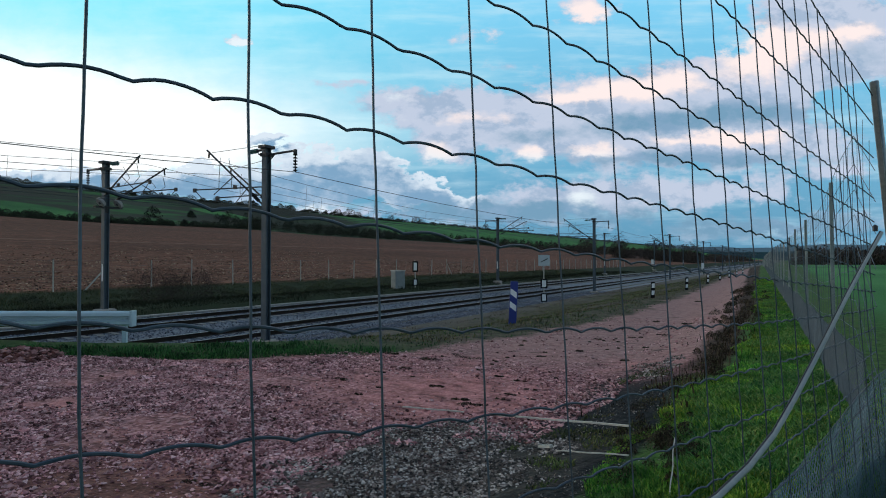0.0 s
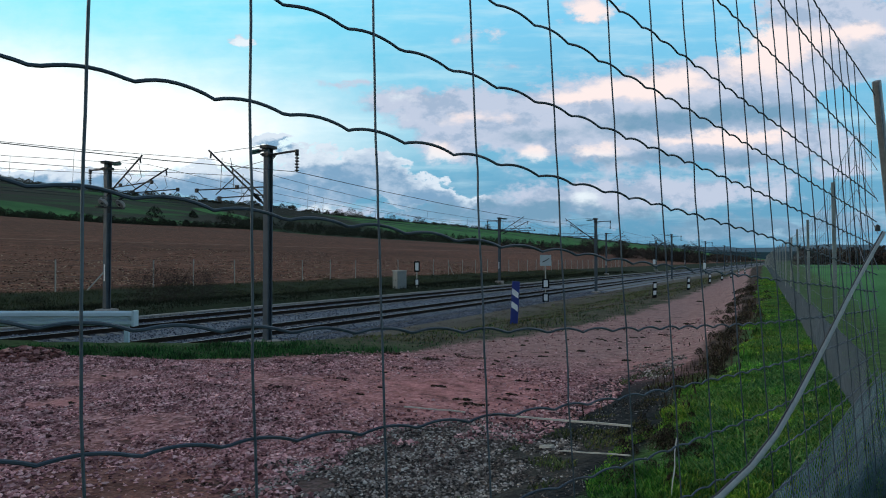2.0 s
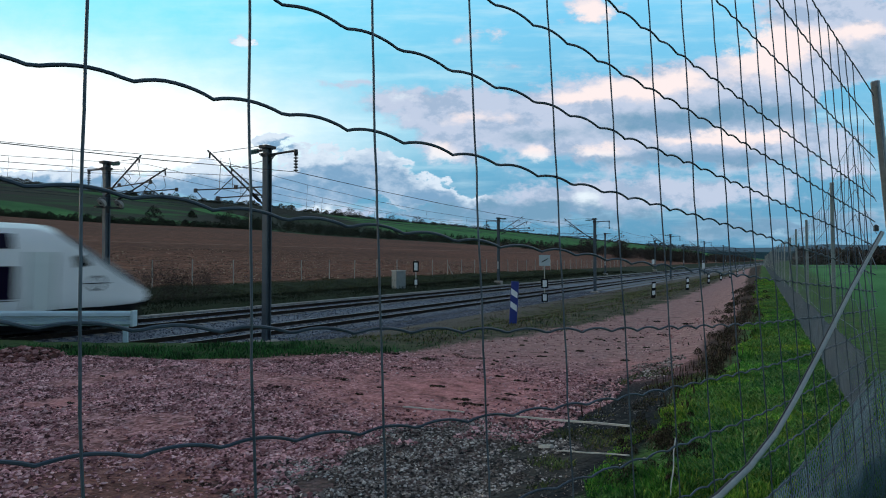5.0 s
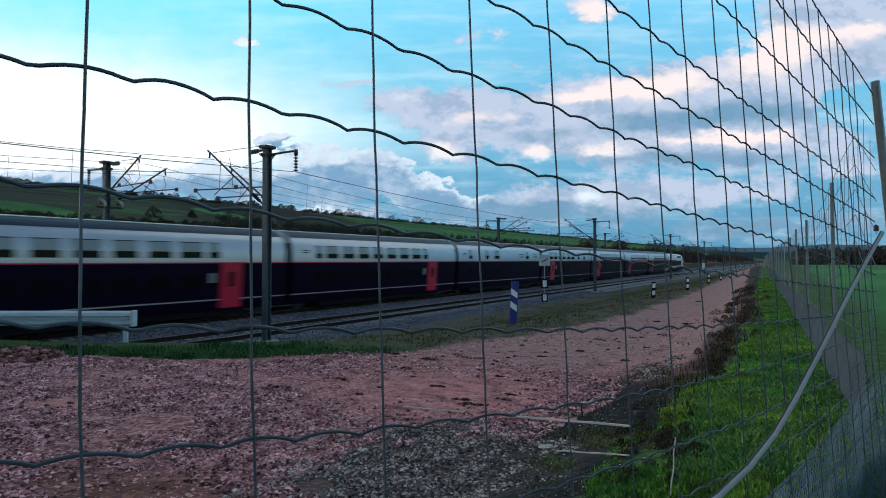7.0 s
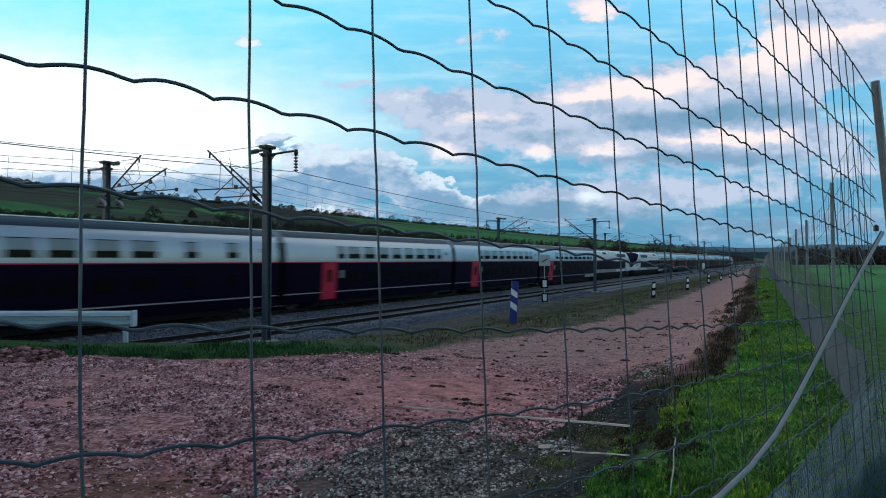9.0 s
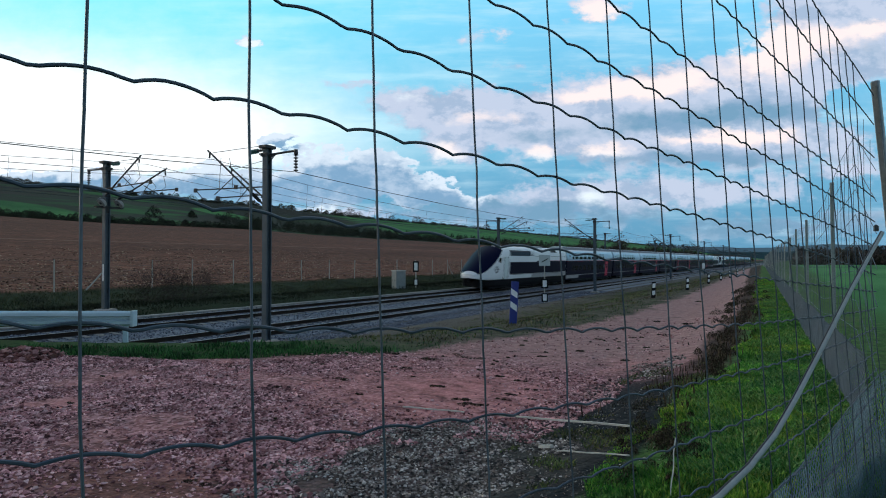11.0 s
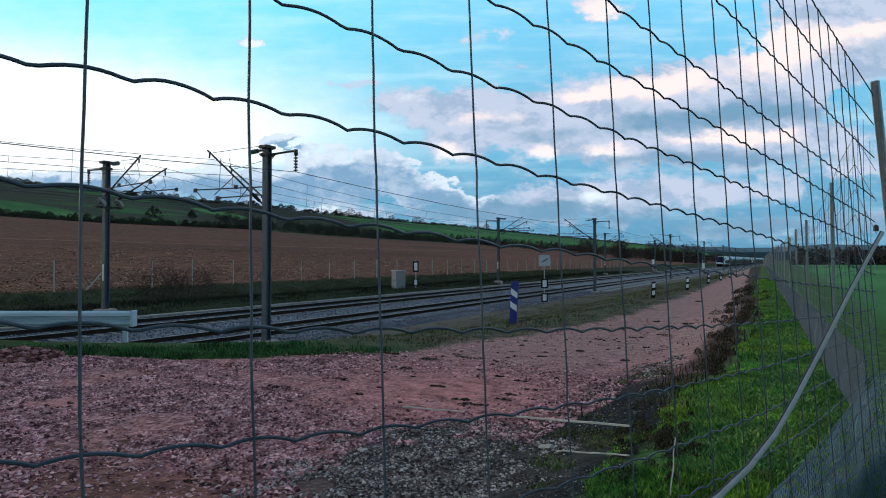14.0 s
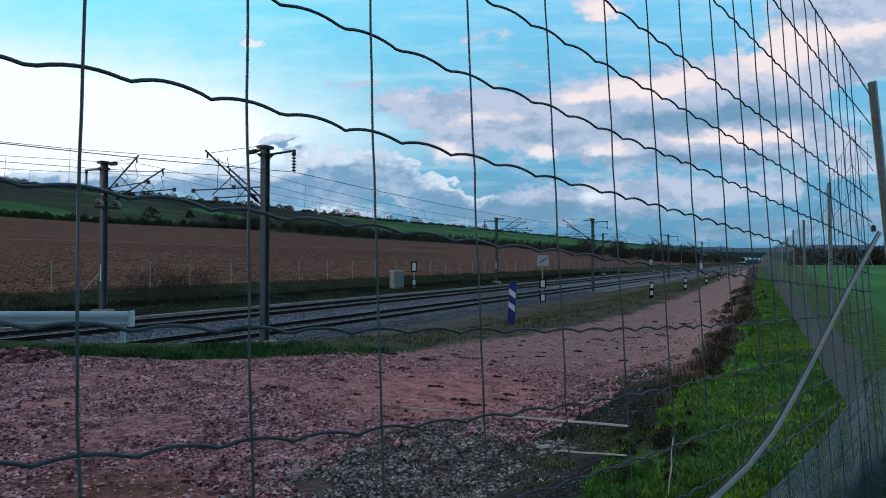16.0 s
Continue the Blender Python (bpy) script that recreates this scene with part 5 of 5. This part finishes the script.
    for x, y in scatter(rng, 56000, -14, -1.2, 1.5, 17, lambda x, y: on_gravel(x, y) and nz(x, y, 0.9, 9) > -0.5 + 0.3 * rng.random() and ((x + 3.9) / 1.7) ** 2 + ((y - 6.4) / 1.5) ** 2 > 1.3 * rng.random() ** 0.5 and ((x + 2.3) / 1.0) ** 2 + ((y - 4.0) / 1.15) ** 2 > 0.9 + 0.8 * nz(x, y, 0.5, 3) and rng.random() > 0.92 * smooth01(6.2, 9.0, y) * smooth01(-7.5, -5.5, x) and ((x + 3.9) / 1.9) ** 2 + ((y - 2.6) / 0.85) ** 2 > 1.3 * rng.random() ** 1.6):
        r = rng.uniform(0.007, 0.021) * (1.7 if rng.random() < 0.12 else 1)
        spots.append((x, y, ground_z(x, y) + r * 0.25, r))
    stones("gravel_stones", spots, M["red_stone"], "loose reddish crushed stones on the track", rng)
    spots = []
    for x, y in scatter(rng, 11000, -3.8, -1.0, 2.0, 6.8, lambda x, y: ((x + 2.5) / 0.8) ** 2 + ((y - 4.1) / 1.2) ** 2 < 0.85 + 1.6 * nz(x, y, 0.45, 3) + 0.5 * rng.random()):
        r = rng.uniform(0.007, 0.018) * (1.6 if rng.random() < 0.06 else 1)
        spots.append((x, y, ground_z(x, y) + r * 0.3, r))
    for x, y in scatter(rng, 800, -2.4, -1.2, 7.5, 10.5, lambda x, y: ((x + 1.65) / 0.4) ** 2 + ((y - 8.8) / 1.0) ** 2 < 0.8 + 1.5 * nz(x, y, 0.4, 13)):
        r = rng.uniform(0.010, 0.022)
        spots.append((x, y, ground_z(x, y) + r * 0.3, r))
    for x, y in scatter(rng, 5200, -2.4, -0.7, 2.6, 7.5, lambda x, y: x < right_edge(y) + 0.25 + 0.4 * nz(x, y, 0.7, 9) and nz(x, y, 0.5, 23) > -0.15):
        r = rng.uniform(0.003, 0.008) * (1.9 if rng.random() < 0.06 else 1)
        spots.append((x, y, ground_z(x, y) + r * 0.3, r))
    stones("grey_stones", spots, M["grey_stone"], "loose grey and white stones at the gravel's edge", rng)
    spots = []
    for _ in range(62000):
        y = 4 + 60 * rng.random() ** 1.5
        x = rng.uniform(-18.7, -15.9) if rng.random() < 0.55 else rng.uniform(-27, -18.7)
        sec = [(-28.2, -0.95), (-26.8, rail_z(-26.8) - 0.2), (-24.8, rail_z(-24.8) - 0.16), (-22.5, rail_z(-22.5) - 0.26), (-20.3, rail_z(-20.3) - 0.16), (-18.2, rail_z(-18.2) - 0.2), (-17.4, -1.72), (-15.7, -1.85)]
        z = float(np.interp(x, [p for p, _ in sec], [q for _, q in sec]))
        if min(abs(x - r) for r in (-19.6, -21.04, -24.08, -25.52)) < 0.12:
            continue
        spots.append((x, y, z + 0.015, rng.uniform(0.026, 0.05)))
    stones("ballast_stones", spots, M["ballast_chip"], "loose grey crushed ballast stones along the track", rng)
    spots = []
    for _ in range(15000):
        x, y = -42.5 - 45 * rng.random() ** 1.6, 6 + 95 * rng.random() ** 1.2
        if nz(x, y, 4.0, 12) < -0.35 + 0.5 * rng.random():
            continue
        r = rng.uniform(0.04, 0.12)
        spots.append((x, y, ground_z(x, y) + 0.02, r))
    stones("field_clods", spots, M["clod"], "brown clods and straw on the ploughed field", rng)
    spots = []
    for _ in range(260):
        a, d = rng.uniform(0, 6.3), rng.random() ** 0.7
        x, y = -11.0 + 0.85 * d * math.cos(a), 5.3 + 0.5 * d * math.sin(a)
        r = rng.uniform(0.03, 0.075)
        spots.append((x, y, ground_z(x, y) + 0.13 * (1 - d) + 0.02, r))
    stones("rubble_heap", spots, M["rubble"], "small heap of reddish rubble at the gravel's edge", rng)


def blades(name, spots, mat, label, rng, width=0.006, curl=0.5, category="grass"):
    verts, faces = [], []
    for x, y, z, h in spots:
        n = len(verts)
        a, b = rng.uniform(0, 6.3), rng.uniform(0, 6.3)
        dx, dy = math.cos(a) * width * rng.uniform(0.6, 1.4), math.sin(a) * width
        lx, ly = math.cos(b) * h * curl * rng.random(), math.sin(b) * h * curl * rng.random()
        verts += [(x - dx, y - dy, z - 0.01), (x + dx, y + dy, z - 0.01), (x + dx * 0.7 + lx * 0.4, y + dy * 0.7 + ly * 0.4, z + h * 0.6), (x - dx * 0.7 + lx * 0.4, y - dy * 0.7 + ly * 0.4, z + h * 0.6), (x + lx, y + ly, z + h)]
        faces += [(n, n + 1, n + 2, n + 3), (n + 3, n + 2, n + 4)]
    return stuff(name, verts, faces, mat, label, category)


def grass():
    rng = random.Random(21)

    def fence_x(y):
        return FENCE.x + FENCE_WAY.x * (y - FENCE.y)

    def thicket(x, y):
        """Below 1 inside the dead bramble thicket."""
        return ((x + 0.82) / 0.27) ** 2 + ((y - 4.4) / 0.5) ** 2 + 1.2 * nz(x, y, 0.25, 3)

    spots = []
    for x, y in scatter(rng, 190000, -3.0, 0.9, 1.6, 42, lambda x, y: x < fence_x(y) + 0.3 and x > right_edge(y) + 0.4 * nz(x, y, 0.8, 5) and thicket(x, y) > 1):
        h = rng.uniform(0.010, 0.038) * max(0.3, 1 + 1.6 * nz(x, y, 0.35, 2))
        spots.append((x, y, ground_z(x, y), h))
    blades("verge_grass", spots, M["blade"], "green grass on the verge below the fence", rng, 0.0036, 1.5)
    spots = []
    for _ in range(26000):
        y = 4.8 + 21 * rng.random() ** 2.2
        if rng.random() < 0.8 * smooth01(8.0, 9.6, y):
            continue
        x = left_edge(y) - rng.random() ** 1.3 * (2.6 if y < 12 else 2.0) + 0.5 * nz(y, y, 0.9, 3)
        spots.append((x, y, ground_z(x, y), rng.uniform(0.025, 0.085) * (1.0 if y < 9.0 else 0.35) * max(0.15, 0.9 + 1.9 * nz(x, y, 0.55, 3))))
    blades("strip_grass", spots, M["strip"], "lush green grass strip between gravel and railway", rng, 0.008, 0.9)
    # tussocks standing out of the verge
    spots = []
    for x, y in scatter(rng, 1500, -2.6, 0.6, 2.0, 30, lambda x, y: x < fence_x(y) and x > right_edge(y) + 0.25 + 0.4 * nz(x, y, 0.8, 5) and nz(x, y, 0.9, 8) > -0.15 and thicket(x, y) > 1):
        w, h = rng.uniform(0.03, 0.11), rng.uniform(0.02, 0.06)
        for _ in range(44):
            px, py = x + rng.gauss(0, w), y + rng.gauss(0, w)
            spots.append((px, py, ground_z(px, py), h * rng.uniform(0.4, 1.2)))
    blades("grass_tussocks", spots, M["tussock"], "rounded light green tussocks in the verge", rng, 0.0055, 2.2)
    spots = []
    for _ in range(46000):
        y = 10 + 72 * rng.random() ** 1.3
        x = rng.uniform(-15, left_edge(y) - 0.5)
        if nz(x, y, 3.0, 6) < -0.1:
            continue
        spots.append((x, y, ground_z(x, y), rng.uniform(0.02, 0.07) * max(0.3, 1 + 1.5 * nz(x, y, 1.1, 9))))
    blades("bank_grass", spots, M["moss"], "dull green and brown grass on the bank", rng, 0.010, 1.8)
    spots = []
    for _ in range(9000):
        y = 6 + 80 * rng.random()
        x = rng.uniform(-16.2, -14.6) if rng.random() < 0.5 else left_edge(y) - rng.uniform(0.0, 3.0)
        if nz(x, y, 2.2, 16) < 0.05:
            continue
        spots.append((x, y, ground_z(x, y), rng.uniform(0.03, 0.10)))
    blades("dry_grass", spots, M["dry_stem"], "dry brown stems along the ballast", rng, 0.009, 1.3)
    # dark weeds along the gravel's right edge
    spots = []
    for x, y in scatter(rng, 5200, -2.4, -0.5, 1.8, 8.5, lambda x, y: -1.9 < x + 0.5 * nz(x, y, 1.2, 5) < -0.9 and nz(x, y, 0.4, 14) > 0.16):
        spots.append((x, y, ground_z(x, y), rng.uniform(0.01, 0.038)))
    blades("low_weeds", spots, M["moss"], "dark low weeds and moss at the gravel's edge", rng, 0.006, 1.8, "weeds")
    spots = []
    for _ in range(2200):
        y = 5.5 + 36 * rng.random() ** 1.5
        x = right_edge(y) - 0.22 + rng.gauss(0, 0.18 + 0.004 * y)
        if nz(x, y, 0.8, 5) < -0.05:
            continue
        spots.append((x, y, ground_z(x, y), rng.uniform(0.03, 0.15)))
    blades("dead_weeds", spots, M["dry_stem"], "brown dead weeds standing beside the grass", rng, 0.007, 0.7, "weeds")
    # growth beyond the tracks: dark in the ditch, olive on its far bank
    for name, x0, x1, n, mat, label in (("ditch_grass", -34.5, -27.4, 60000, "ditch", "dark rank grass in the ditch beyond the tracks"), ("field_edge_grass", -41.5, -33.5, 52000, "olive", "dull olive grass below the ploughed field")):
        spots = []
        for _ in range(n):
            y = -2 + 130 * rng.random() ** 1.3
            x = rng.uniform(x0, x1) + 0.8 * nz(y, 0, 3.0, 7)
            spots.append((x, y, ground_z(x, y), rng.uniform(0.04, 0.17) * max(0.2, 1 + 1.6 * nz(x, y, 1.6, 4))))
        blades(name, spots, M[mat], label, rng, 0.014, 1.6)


gravel_stones()
grass()


# ---- shrubs, hedges and trees ----
M["twig"] = varied("bare_twig", [(0.012, 0.010, 0.008), (0.03, 0.023, 0.018), (0.06, 0.045, 0.033), (0.09, 0.065, 0.05)], 0.9, scale=2.0, grain=0.05)
M["red_twig"] = varied("reddish_twig", [(0.012, 0.007, 0.006), (0.026, 0.014, 0.011), (0.055, 0.029, 0.022)], 0.9, scale=2.0, grain=0.05)
M["hedge"] = varied("dark_hedge", [(0.006, 0.010, 0.006), (0.014, 0.022, 0.010), (0.03, 0.04, 0.015), (0.045, 0.04, 0.022)], 0.9, scale=1.0, grain=0.05)
M["brown_wood"] = varied("winter_wood", [(0.022, 0.016, 0.015), (0.055, 0.036, 0.031), (0.095, 0.06, 0.05), (0.06, 0.055, 0.035)], 0.9, scale=0.5, grain=0.05)


def tufts(name, clumps, mat, label, rng, category="hedge"):
    """Woody growth from many small slanting sprays; clumps: x, y, z, radius, height, sprays, size."""
    verts, faces = [], []
    for cx, cy, cz, r, h, n, size in clumps:
        for _ in range(n):
            a, d = rng.uniform(0, 6.3), rng.random() ** 0.5
            t = rng.random()
            rr = r * d * (1.0 - 0.55 * t ** 2)
            p = Vector((cx + rr * math.cos(a), cy + rr * math.sin(a), cz + h * t * (1 - 0.3 * d)))
            up = Vector((rng.gauss(0, 0.5), rng.gauss(0, 0.5), rng.uniform(0.2, 1.2))).normalized() * size * rng.uniform(0.5, 1.5)
            side = up.cross(Vector((rng.gauss(0, 1), rng.gauss(0, 1), rng.gauss(0, 1)))).normalized() * size * 0.28
            k = len(verts)
            verts += [tuple(p - up * 0.5), tuple(p + side), tuple(p + up * 0.6), tuple(p - side * 0.7)]
            faces.append((k, k + 1, k + 2, k + 3))
    return stuff(name, verts, faces, mat, label, category)


def winter_tree(height, spread_, seed):
    """A bare tree: tapered trunk, limbs and a crown of fine twigs."""
    rng = random.Random(seed)
    root = new("bare_tree")
    t = Build()
    t.tube([(0, 0, -0.3), (0.05 * height * 0.2, 0, height * 0.16), (0, 0.02 * height, height * 0.5)], height * 0.028, 7, r1=height * 0.012)
    for _ in range(14):
        a, z = rng.uniform(0, 6.3), height * rng.uniform(0.08, 0.48)
        d = spread_ * rng.uniform(0.5, 0.95)
        top = z + height * rng.uniform(0.15, 0.38)
        t.tube([(0, 0, z), (d * 0.5 * math.cos(a), d * 0.5 * math.sin(a), z + (top - z) * 0.6), (d * math.cos(a), d * math.sin(a), top)], height * 0.012, 5, r1=height * 0.003)
    part("trunk", t, M["twig"], root)
    c = Build()
    lobes = [rng.uniform(0.55, 1.15) for _ in range(7)]
    for _ in range(900):
        a, d, z = rng.uniform(0, 6.3), spread_ * rng.random() ** 0.5, rng.uniform(0.08, 1.0) ** 1.2
        k = math.sin(math.pi * min(1, 0.12 + z * 0.82)) ** 0.5
        d, z = d * lobes[int(a / 6.3 * 7) % 7], z * (0.72 + 0.35 * lobes[int(a / 6.3 * 7 + 3) % 7])
        p = Vector((d * k * math.cos(a), d * k * math.sin(a), height * z))
        up = Vector((p.x * 0.3 + rng.gauss(0, 0.5), p.y * 0.3 + rng.gauss(0, 0.5), rng.uniform(0.2, 1.3))).normalized() * height * rng.uniform(0.04, 0.12)
        side = up.cross(Vector((rng.gauss(0, 1), rng.gauss(0, 1), 0.3))).normalized() * height * 0.011
        c.add([p - up, p + side, p + up, p - side], [(0, 1, 2, 3)])
    part("crown", c, M["twig"], root, "thin leafless crown of twigs")
    return tagged(root, "bare winter tree on the ridge, dark against the sky", "tree", "ridge trees")


GRAVEL_CLUMPS = [(-8.22, 5.9, 0.23), (-4.58, 4.51, 0.07), (-4.0, 4.15, 0.07), (-3.97, 6.67, 0.13), (-3.3, 6.18, 0.13), (-3.06, 5.98, 0.16), (-5.04, 8.37, 0.27), (-4.66, 8.91, 0.28), (-5.01, 7.51, 0.17), (-5.26, 6.39, 0.13), (-8.62, 5.44, 0.12), (-9.12, 4.46, 0.09), (-6.99, 3.82, 0.07), (-3.49, 7.59, 0.08), (-2.92, 6.43, 0.07), (-3.17, 10.4, 0.1), (-3.71, 2.94, 0.1), (-3.39, 12.28, 0.09), (-3.04, 16.34, 0.12), (-2.1, 15.38, 0.16), (-2.98, 24.8, 0.16), (-7.18, 6.38, 0.18), (-6.32, 7.15, 0.13), (-5.99, 8.64, 0.17), (-2.79, 7.07, 0.07)]
M["bramble"] = matt(varied("dead_bramble", [(0.012, 0.009, 0.007), (0.03, 0.020, 0.015), (0.065, 0.040, 0.028), (0.05, 0.06, 0.025), (0.20, 0.15, 0.11)], 0.9, scale=2.0, grain=0.05))


def woods():
    rng = random.Random(31)
    # dark dead bramble at the edge of the grass
    for clumps in ([(-0.84, 4.45, 0.21, 2900), (-0.76, 4.1, 0.17, 1900), (-1.0, 4.9, 0.16, 1200)], [(-1.2, 5.9, 0.2, 500)], [(-0.85, 7.8, 0.22, 1000), (-0.8, 8.6, 0.22, 1100), (-0.9, 9.5, 0.2, 800)], [(-0.95, 10.8, 0.24, 800), (-0.9, 12.4, 0.24, 700), (-1.0, 14.0, 0.26, 700)], [(-1.1, 16.5, 0.34, 900), (-1.25, 19.5, 0.38, 800), (-1.5, 23.5, 0.42, 700), (-1.8, 28.0, 0.5, 700)]):
        sub = []
        for x, y, r, n in clumps:
            for _ in range(9):
                px, py, q = x + rng.gauss(0, r * 0.75), y + rng.gauss(0, r * 1.5), r * rng.uniform(0.25, 0.6)
                sub.append((px, py, ground_z(px, py) - 0.01, q, 0.05 + rng.uniform(0.3, 0.9) * q, int(n * 0.16), 0.007 + 0.0016 * y))
        tufts("bramble", sub, M["bramble"], "dark dead bramble clump at the edge of the grass", rng, "weeds")
    # dead weed clumps lying on the gravel
    loose = []
    while len(loose) < 46:
        y = 3.2 + 12 * rng.random()
        x = rng.uniform(max(left_edge(y) + 0.5, -11), -2.2)
        if in_view(x, y):
            loose.append((x, y, rng.uniform(0.02, 0.09)))
    for x, y, r in GRAVEL_CLUMPS + loose:
        tufts("dead_weed", [(x + rng.uniform(-1, 1) * r, y + rng.uniform(-0.25, 0.25) * r, ground_z(x, y) - 0.005, 0.45 * r, 0.015 + 0.04 * r, 90, 0.009 + 0.0014 * y) for _ in range(4)], M["bramble"], "dark flattened clump of dead weed on the gravel", rng, "weeds")
    # big bare shrub in the ditch and some smaller ones
    tufts("bare_shrub", [(-33.5 + rng.gauss(0, 0.4), 24.7 + rng.gauss(0, 1.15), -1.2, rng.uniform(0.6, 1.1), rng.uniform(1.9, 3.3), 1100, 0.05) for _ in range(18)], M["red_twig"], "large bare reddish-brown shrub in the ditch", rng, "shrub")
    clumps = []
    for _ in range(60):
        y = rng.uniform(-5, 120)
        x = rng.uniform(-39, -31)
        clumps.append((x, y, ground_z(x, y), rng.uniform(0.6, 1.6), rng.uniform(0.2, 0.6), 420, 0.06))
    tufts("ditch_scrub", clumps, M["hedge"], "dark low scrub in the ditch below the field", rng, "scrub")
    # hedge along the top of the ploughed field, thickening into a wood
    clumps = []
    for i in range(330):
        y = -60 + 900 * (i / 330) ** 1.2
        thick = 1.0 + 3.0 * smooth01(225, 270, y) * (1 - smooth01(420, 520, y))
        line = -249 + 0.6 * min(max(y - 240, 0), 300)
        for _ in range(int(1 + thick)):
            x = line - rng.random() * 6 - (thick - 1) * rng.random() * 28
            clumps.append((x, y + rng.uniform(-2, 2), ground_z(x, y) - 0.3, rng.uniform(2.0, 3.6), rng.uniform(2.2, 4.5) * (1 + 0.25 * (thick - 1)), 330, 0.45))
    tufts("field_hedge", clumps, M["hedge"], "dark hedge along the top of the ploughed field", rng)
    clumps = []
    for i in range(420):
        y = -160 + 2300 * (i / 420) ** 1.3
        x = -418 + rng.uniform(-6, 6)
        h = rng.uniform(1.5, 4.5) * (1.25 if nz(y, 0, 40, 3) > 0.1 else 0.9)
        clumps.append((x, y, ground_z(x, y) - 0.5, rng.uniform(3.0, 6.0), h * 1.1, 420, 0.7))
    tufts("ridge_hedge", clumps, M["hedge"], "dark hedge and bushes along the ridge", rng)
    # single bushes on the green slope
    for y, x, r in ((208.0, -300, 5.0), (240.0, -310, 3.2), (268.0, -285, 4.2)):
        tufts("slope_bush", [(x, y, ground_z(x, y) - 0.5, r, r * 1.5, 260, 1.1)], M["hedge"], "dark bush standing on the green slope", rng, "bush")
    # brown winter wood beside the line in the distance
    clumps = []
    for _ in range(420):
        y = 330 + 620 * rng.random()
        x = -44 - 110 * rng.random() ** 1.4
        clumps.append((x, y, ground_z(x, y) - 0.5, rng.uniform(2.5, 5.5), rng.uniform(3, 8), 230, 0.75))
    tufts("winter_wood", clumps, M["brown_wood"], "brown leafless wood on the bank beside the line", rng, "wood")
    # hedgerow across the meadow beyond the fence
    clumps = []
    for _ in range(260):
        x = 2.0 + 120 * rng.random() ** 1.3
        y = 235 + rng.uniform(-8, 12)
        clumps.append((x, y, ground_z(x, y) - 0.3, rng.uniform(2.0, 3.5), rng.uniform(3, 8), 60, 1.2))
    tufts("meadow_hedgerow", clumps, M["brown_wood"], "brown bare hedgerow beyond the meadow", rng)
    tree = winter_tree(8.5, 6.2, 3)
    tree.matrix_world = pose(-415, 522, ground_z(-415, 522) - 0.5)
    for y, s, a in ((500, 0.8, 30), (536, 0.75, 80), (600, 0.8, 120), (655, 1.0, 10), (668, 0.7, 200), (860, 1.0, 150), (345, 0.6, 310)):
        m = pose(-414, y, ground_z(-414, y) - 0.5, 0, 0, a)
        c = copy_thing(tree, m)
        c.scale = (s, s, s)
    near = winter_tree(9.0, 5.0, 7)
    near.matrix_world = pose(-95, 330, ground_z(-95, 330) - 0.5)
    tagged(near, "tall bare tree beside the distant line", "tree", "trees beside the line")
    for x, y, a in ((-80, 330, 40), (-77, 322, 150), (-60, 330, 130), (-56, 338, 220), (-45, 352, 300), (-104, 348, 12), (-66, 345, 80), (-49, 343, 250)):
        copy_thing(near, pose(x, y, ground_z(x, y) - 0.5, 0, 0, a))


woods()


def cable_trough():
    """Lidded concrete strip on the tracks' far side, added for the ballast's lit edge."""
    b = Build()
    b.loft([[(-27.15, y, -1.35), (-26.85, y, -1.35), (-26.85, y, -1.13), (-27.15, y, -1.13)] for y in (-40.0, 300.0)])
    root = tagged(part("cable_trough", b, M["sleeper"]), "added pale concrete strip for the lit ballast edge", "cable trough")
    lid = Build()
    lid.box(-0.17, 0.17, -0.49, 0.49, 0, 0.05, bevel=0.012)
    me = lid.mesh("lid", M["sleeper"])
    rng = random.Random(5)
    for i in range(120):
        ob = new("lid", me)
        ob.parent = root
        ob.matrix_local = pose(-27.0, 2.0 + i, -1.125, rng.uniform(-0.6, 0.6), rng.uniform(-2, 2), rng.uniform(-1.5, 1.5))


cable_trough()


def far_hills():
    """A low range on the horizon, its haze painted in as a bluish tone."""
    b = Build()
    rings = []
    for i in range(81):
        a = radians(-25 + 65 * i / 80)
        R = 3000.0
        h = 62 + 26 * noise.noise((i * 0.09, 2.2, 0)) + 8 * noise.noise((i * 0.4, 0.2, 5))
        rings.append([(R * math.sin(a), R * math.cos(a), -20), (R * math.sin(a), R * math.cos(a), h * 0.6), ((R + 200) * math.sin(a), (R + 200) * math.cos(a), h), ((R + 500) * math.sin(a), (R + 500) * math.cos(a), h * 0.7)])
    b.loft(rings, closed=False)
    tagged(part("backdrop_hills", b, M["far_hill"], smooth=True), "low wooded hills on the horizon, blue with painted-in haze", "hills", kind="structure")


# bluish base colour carries the haze of distance
M["far_hill"] = plain("hazed_woods", (0.035, 0.075, 0.105), (0.06, 0.11, 0.14), 0.004, 0.95, 0.0, 0.0, fine=0.03)
far_hills()


# ---- sleepers and movement ----
sleepers()
motions()
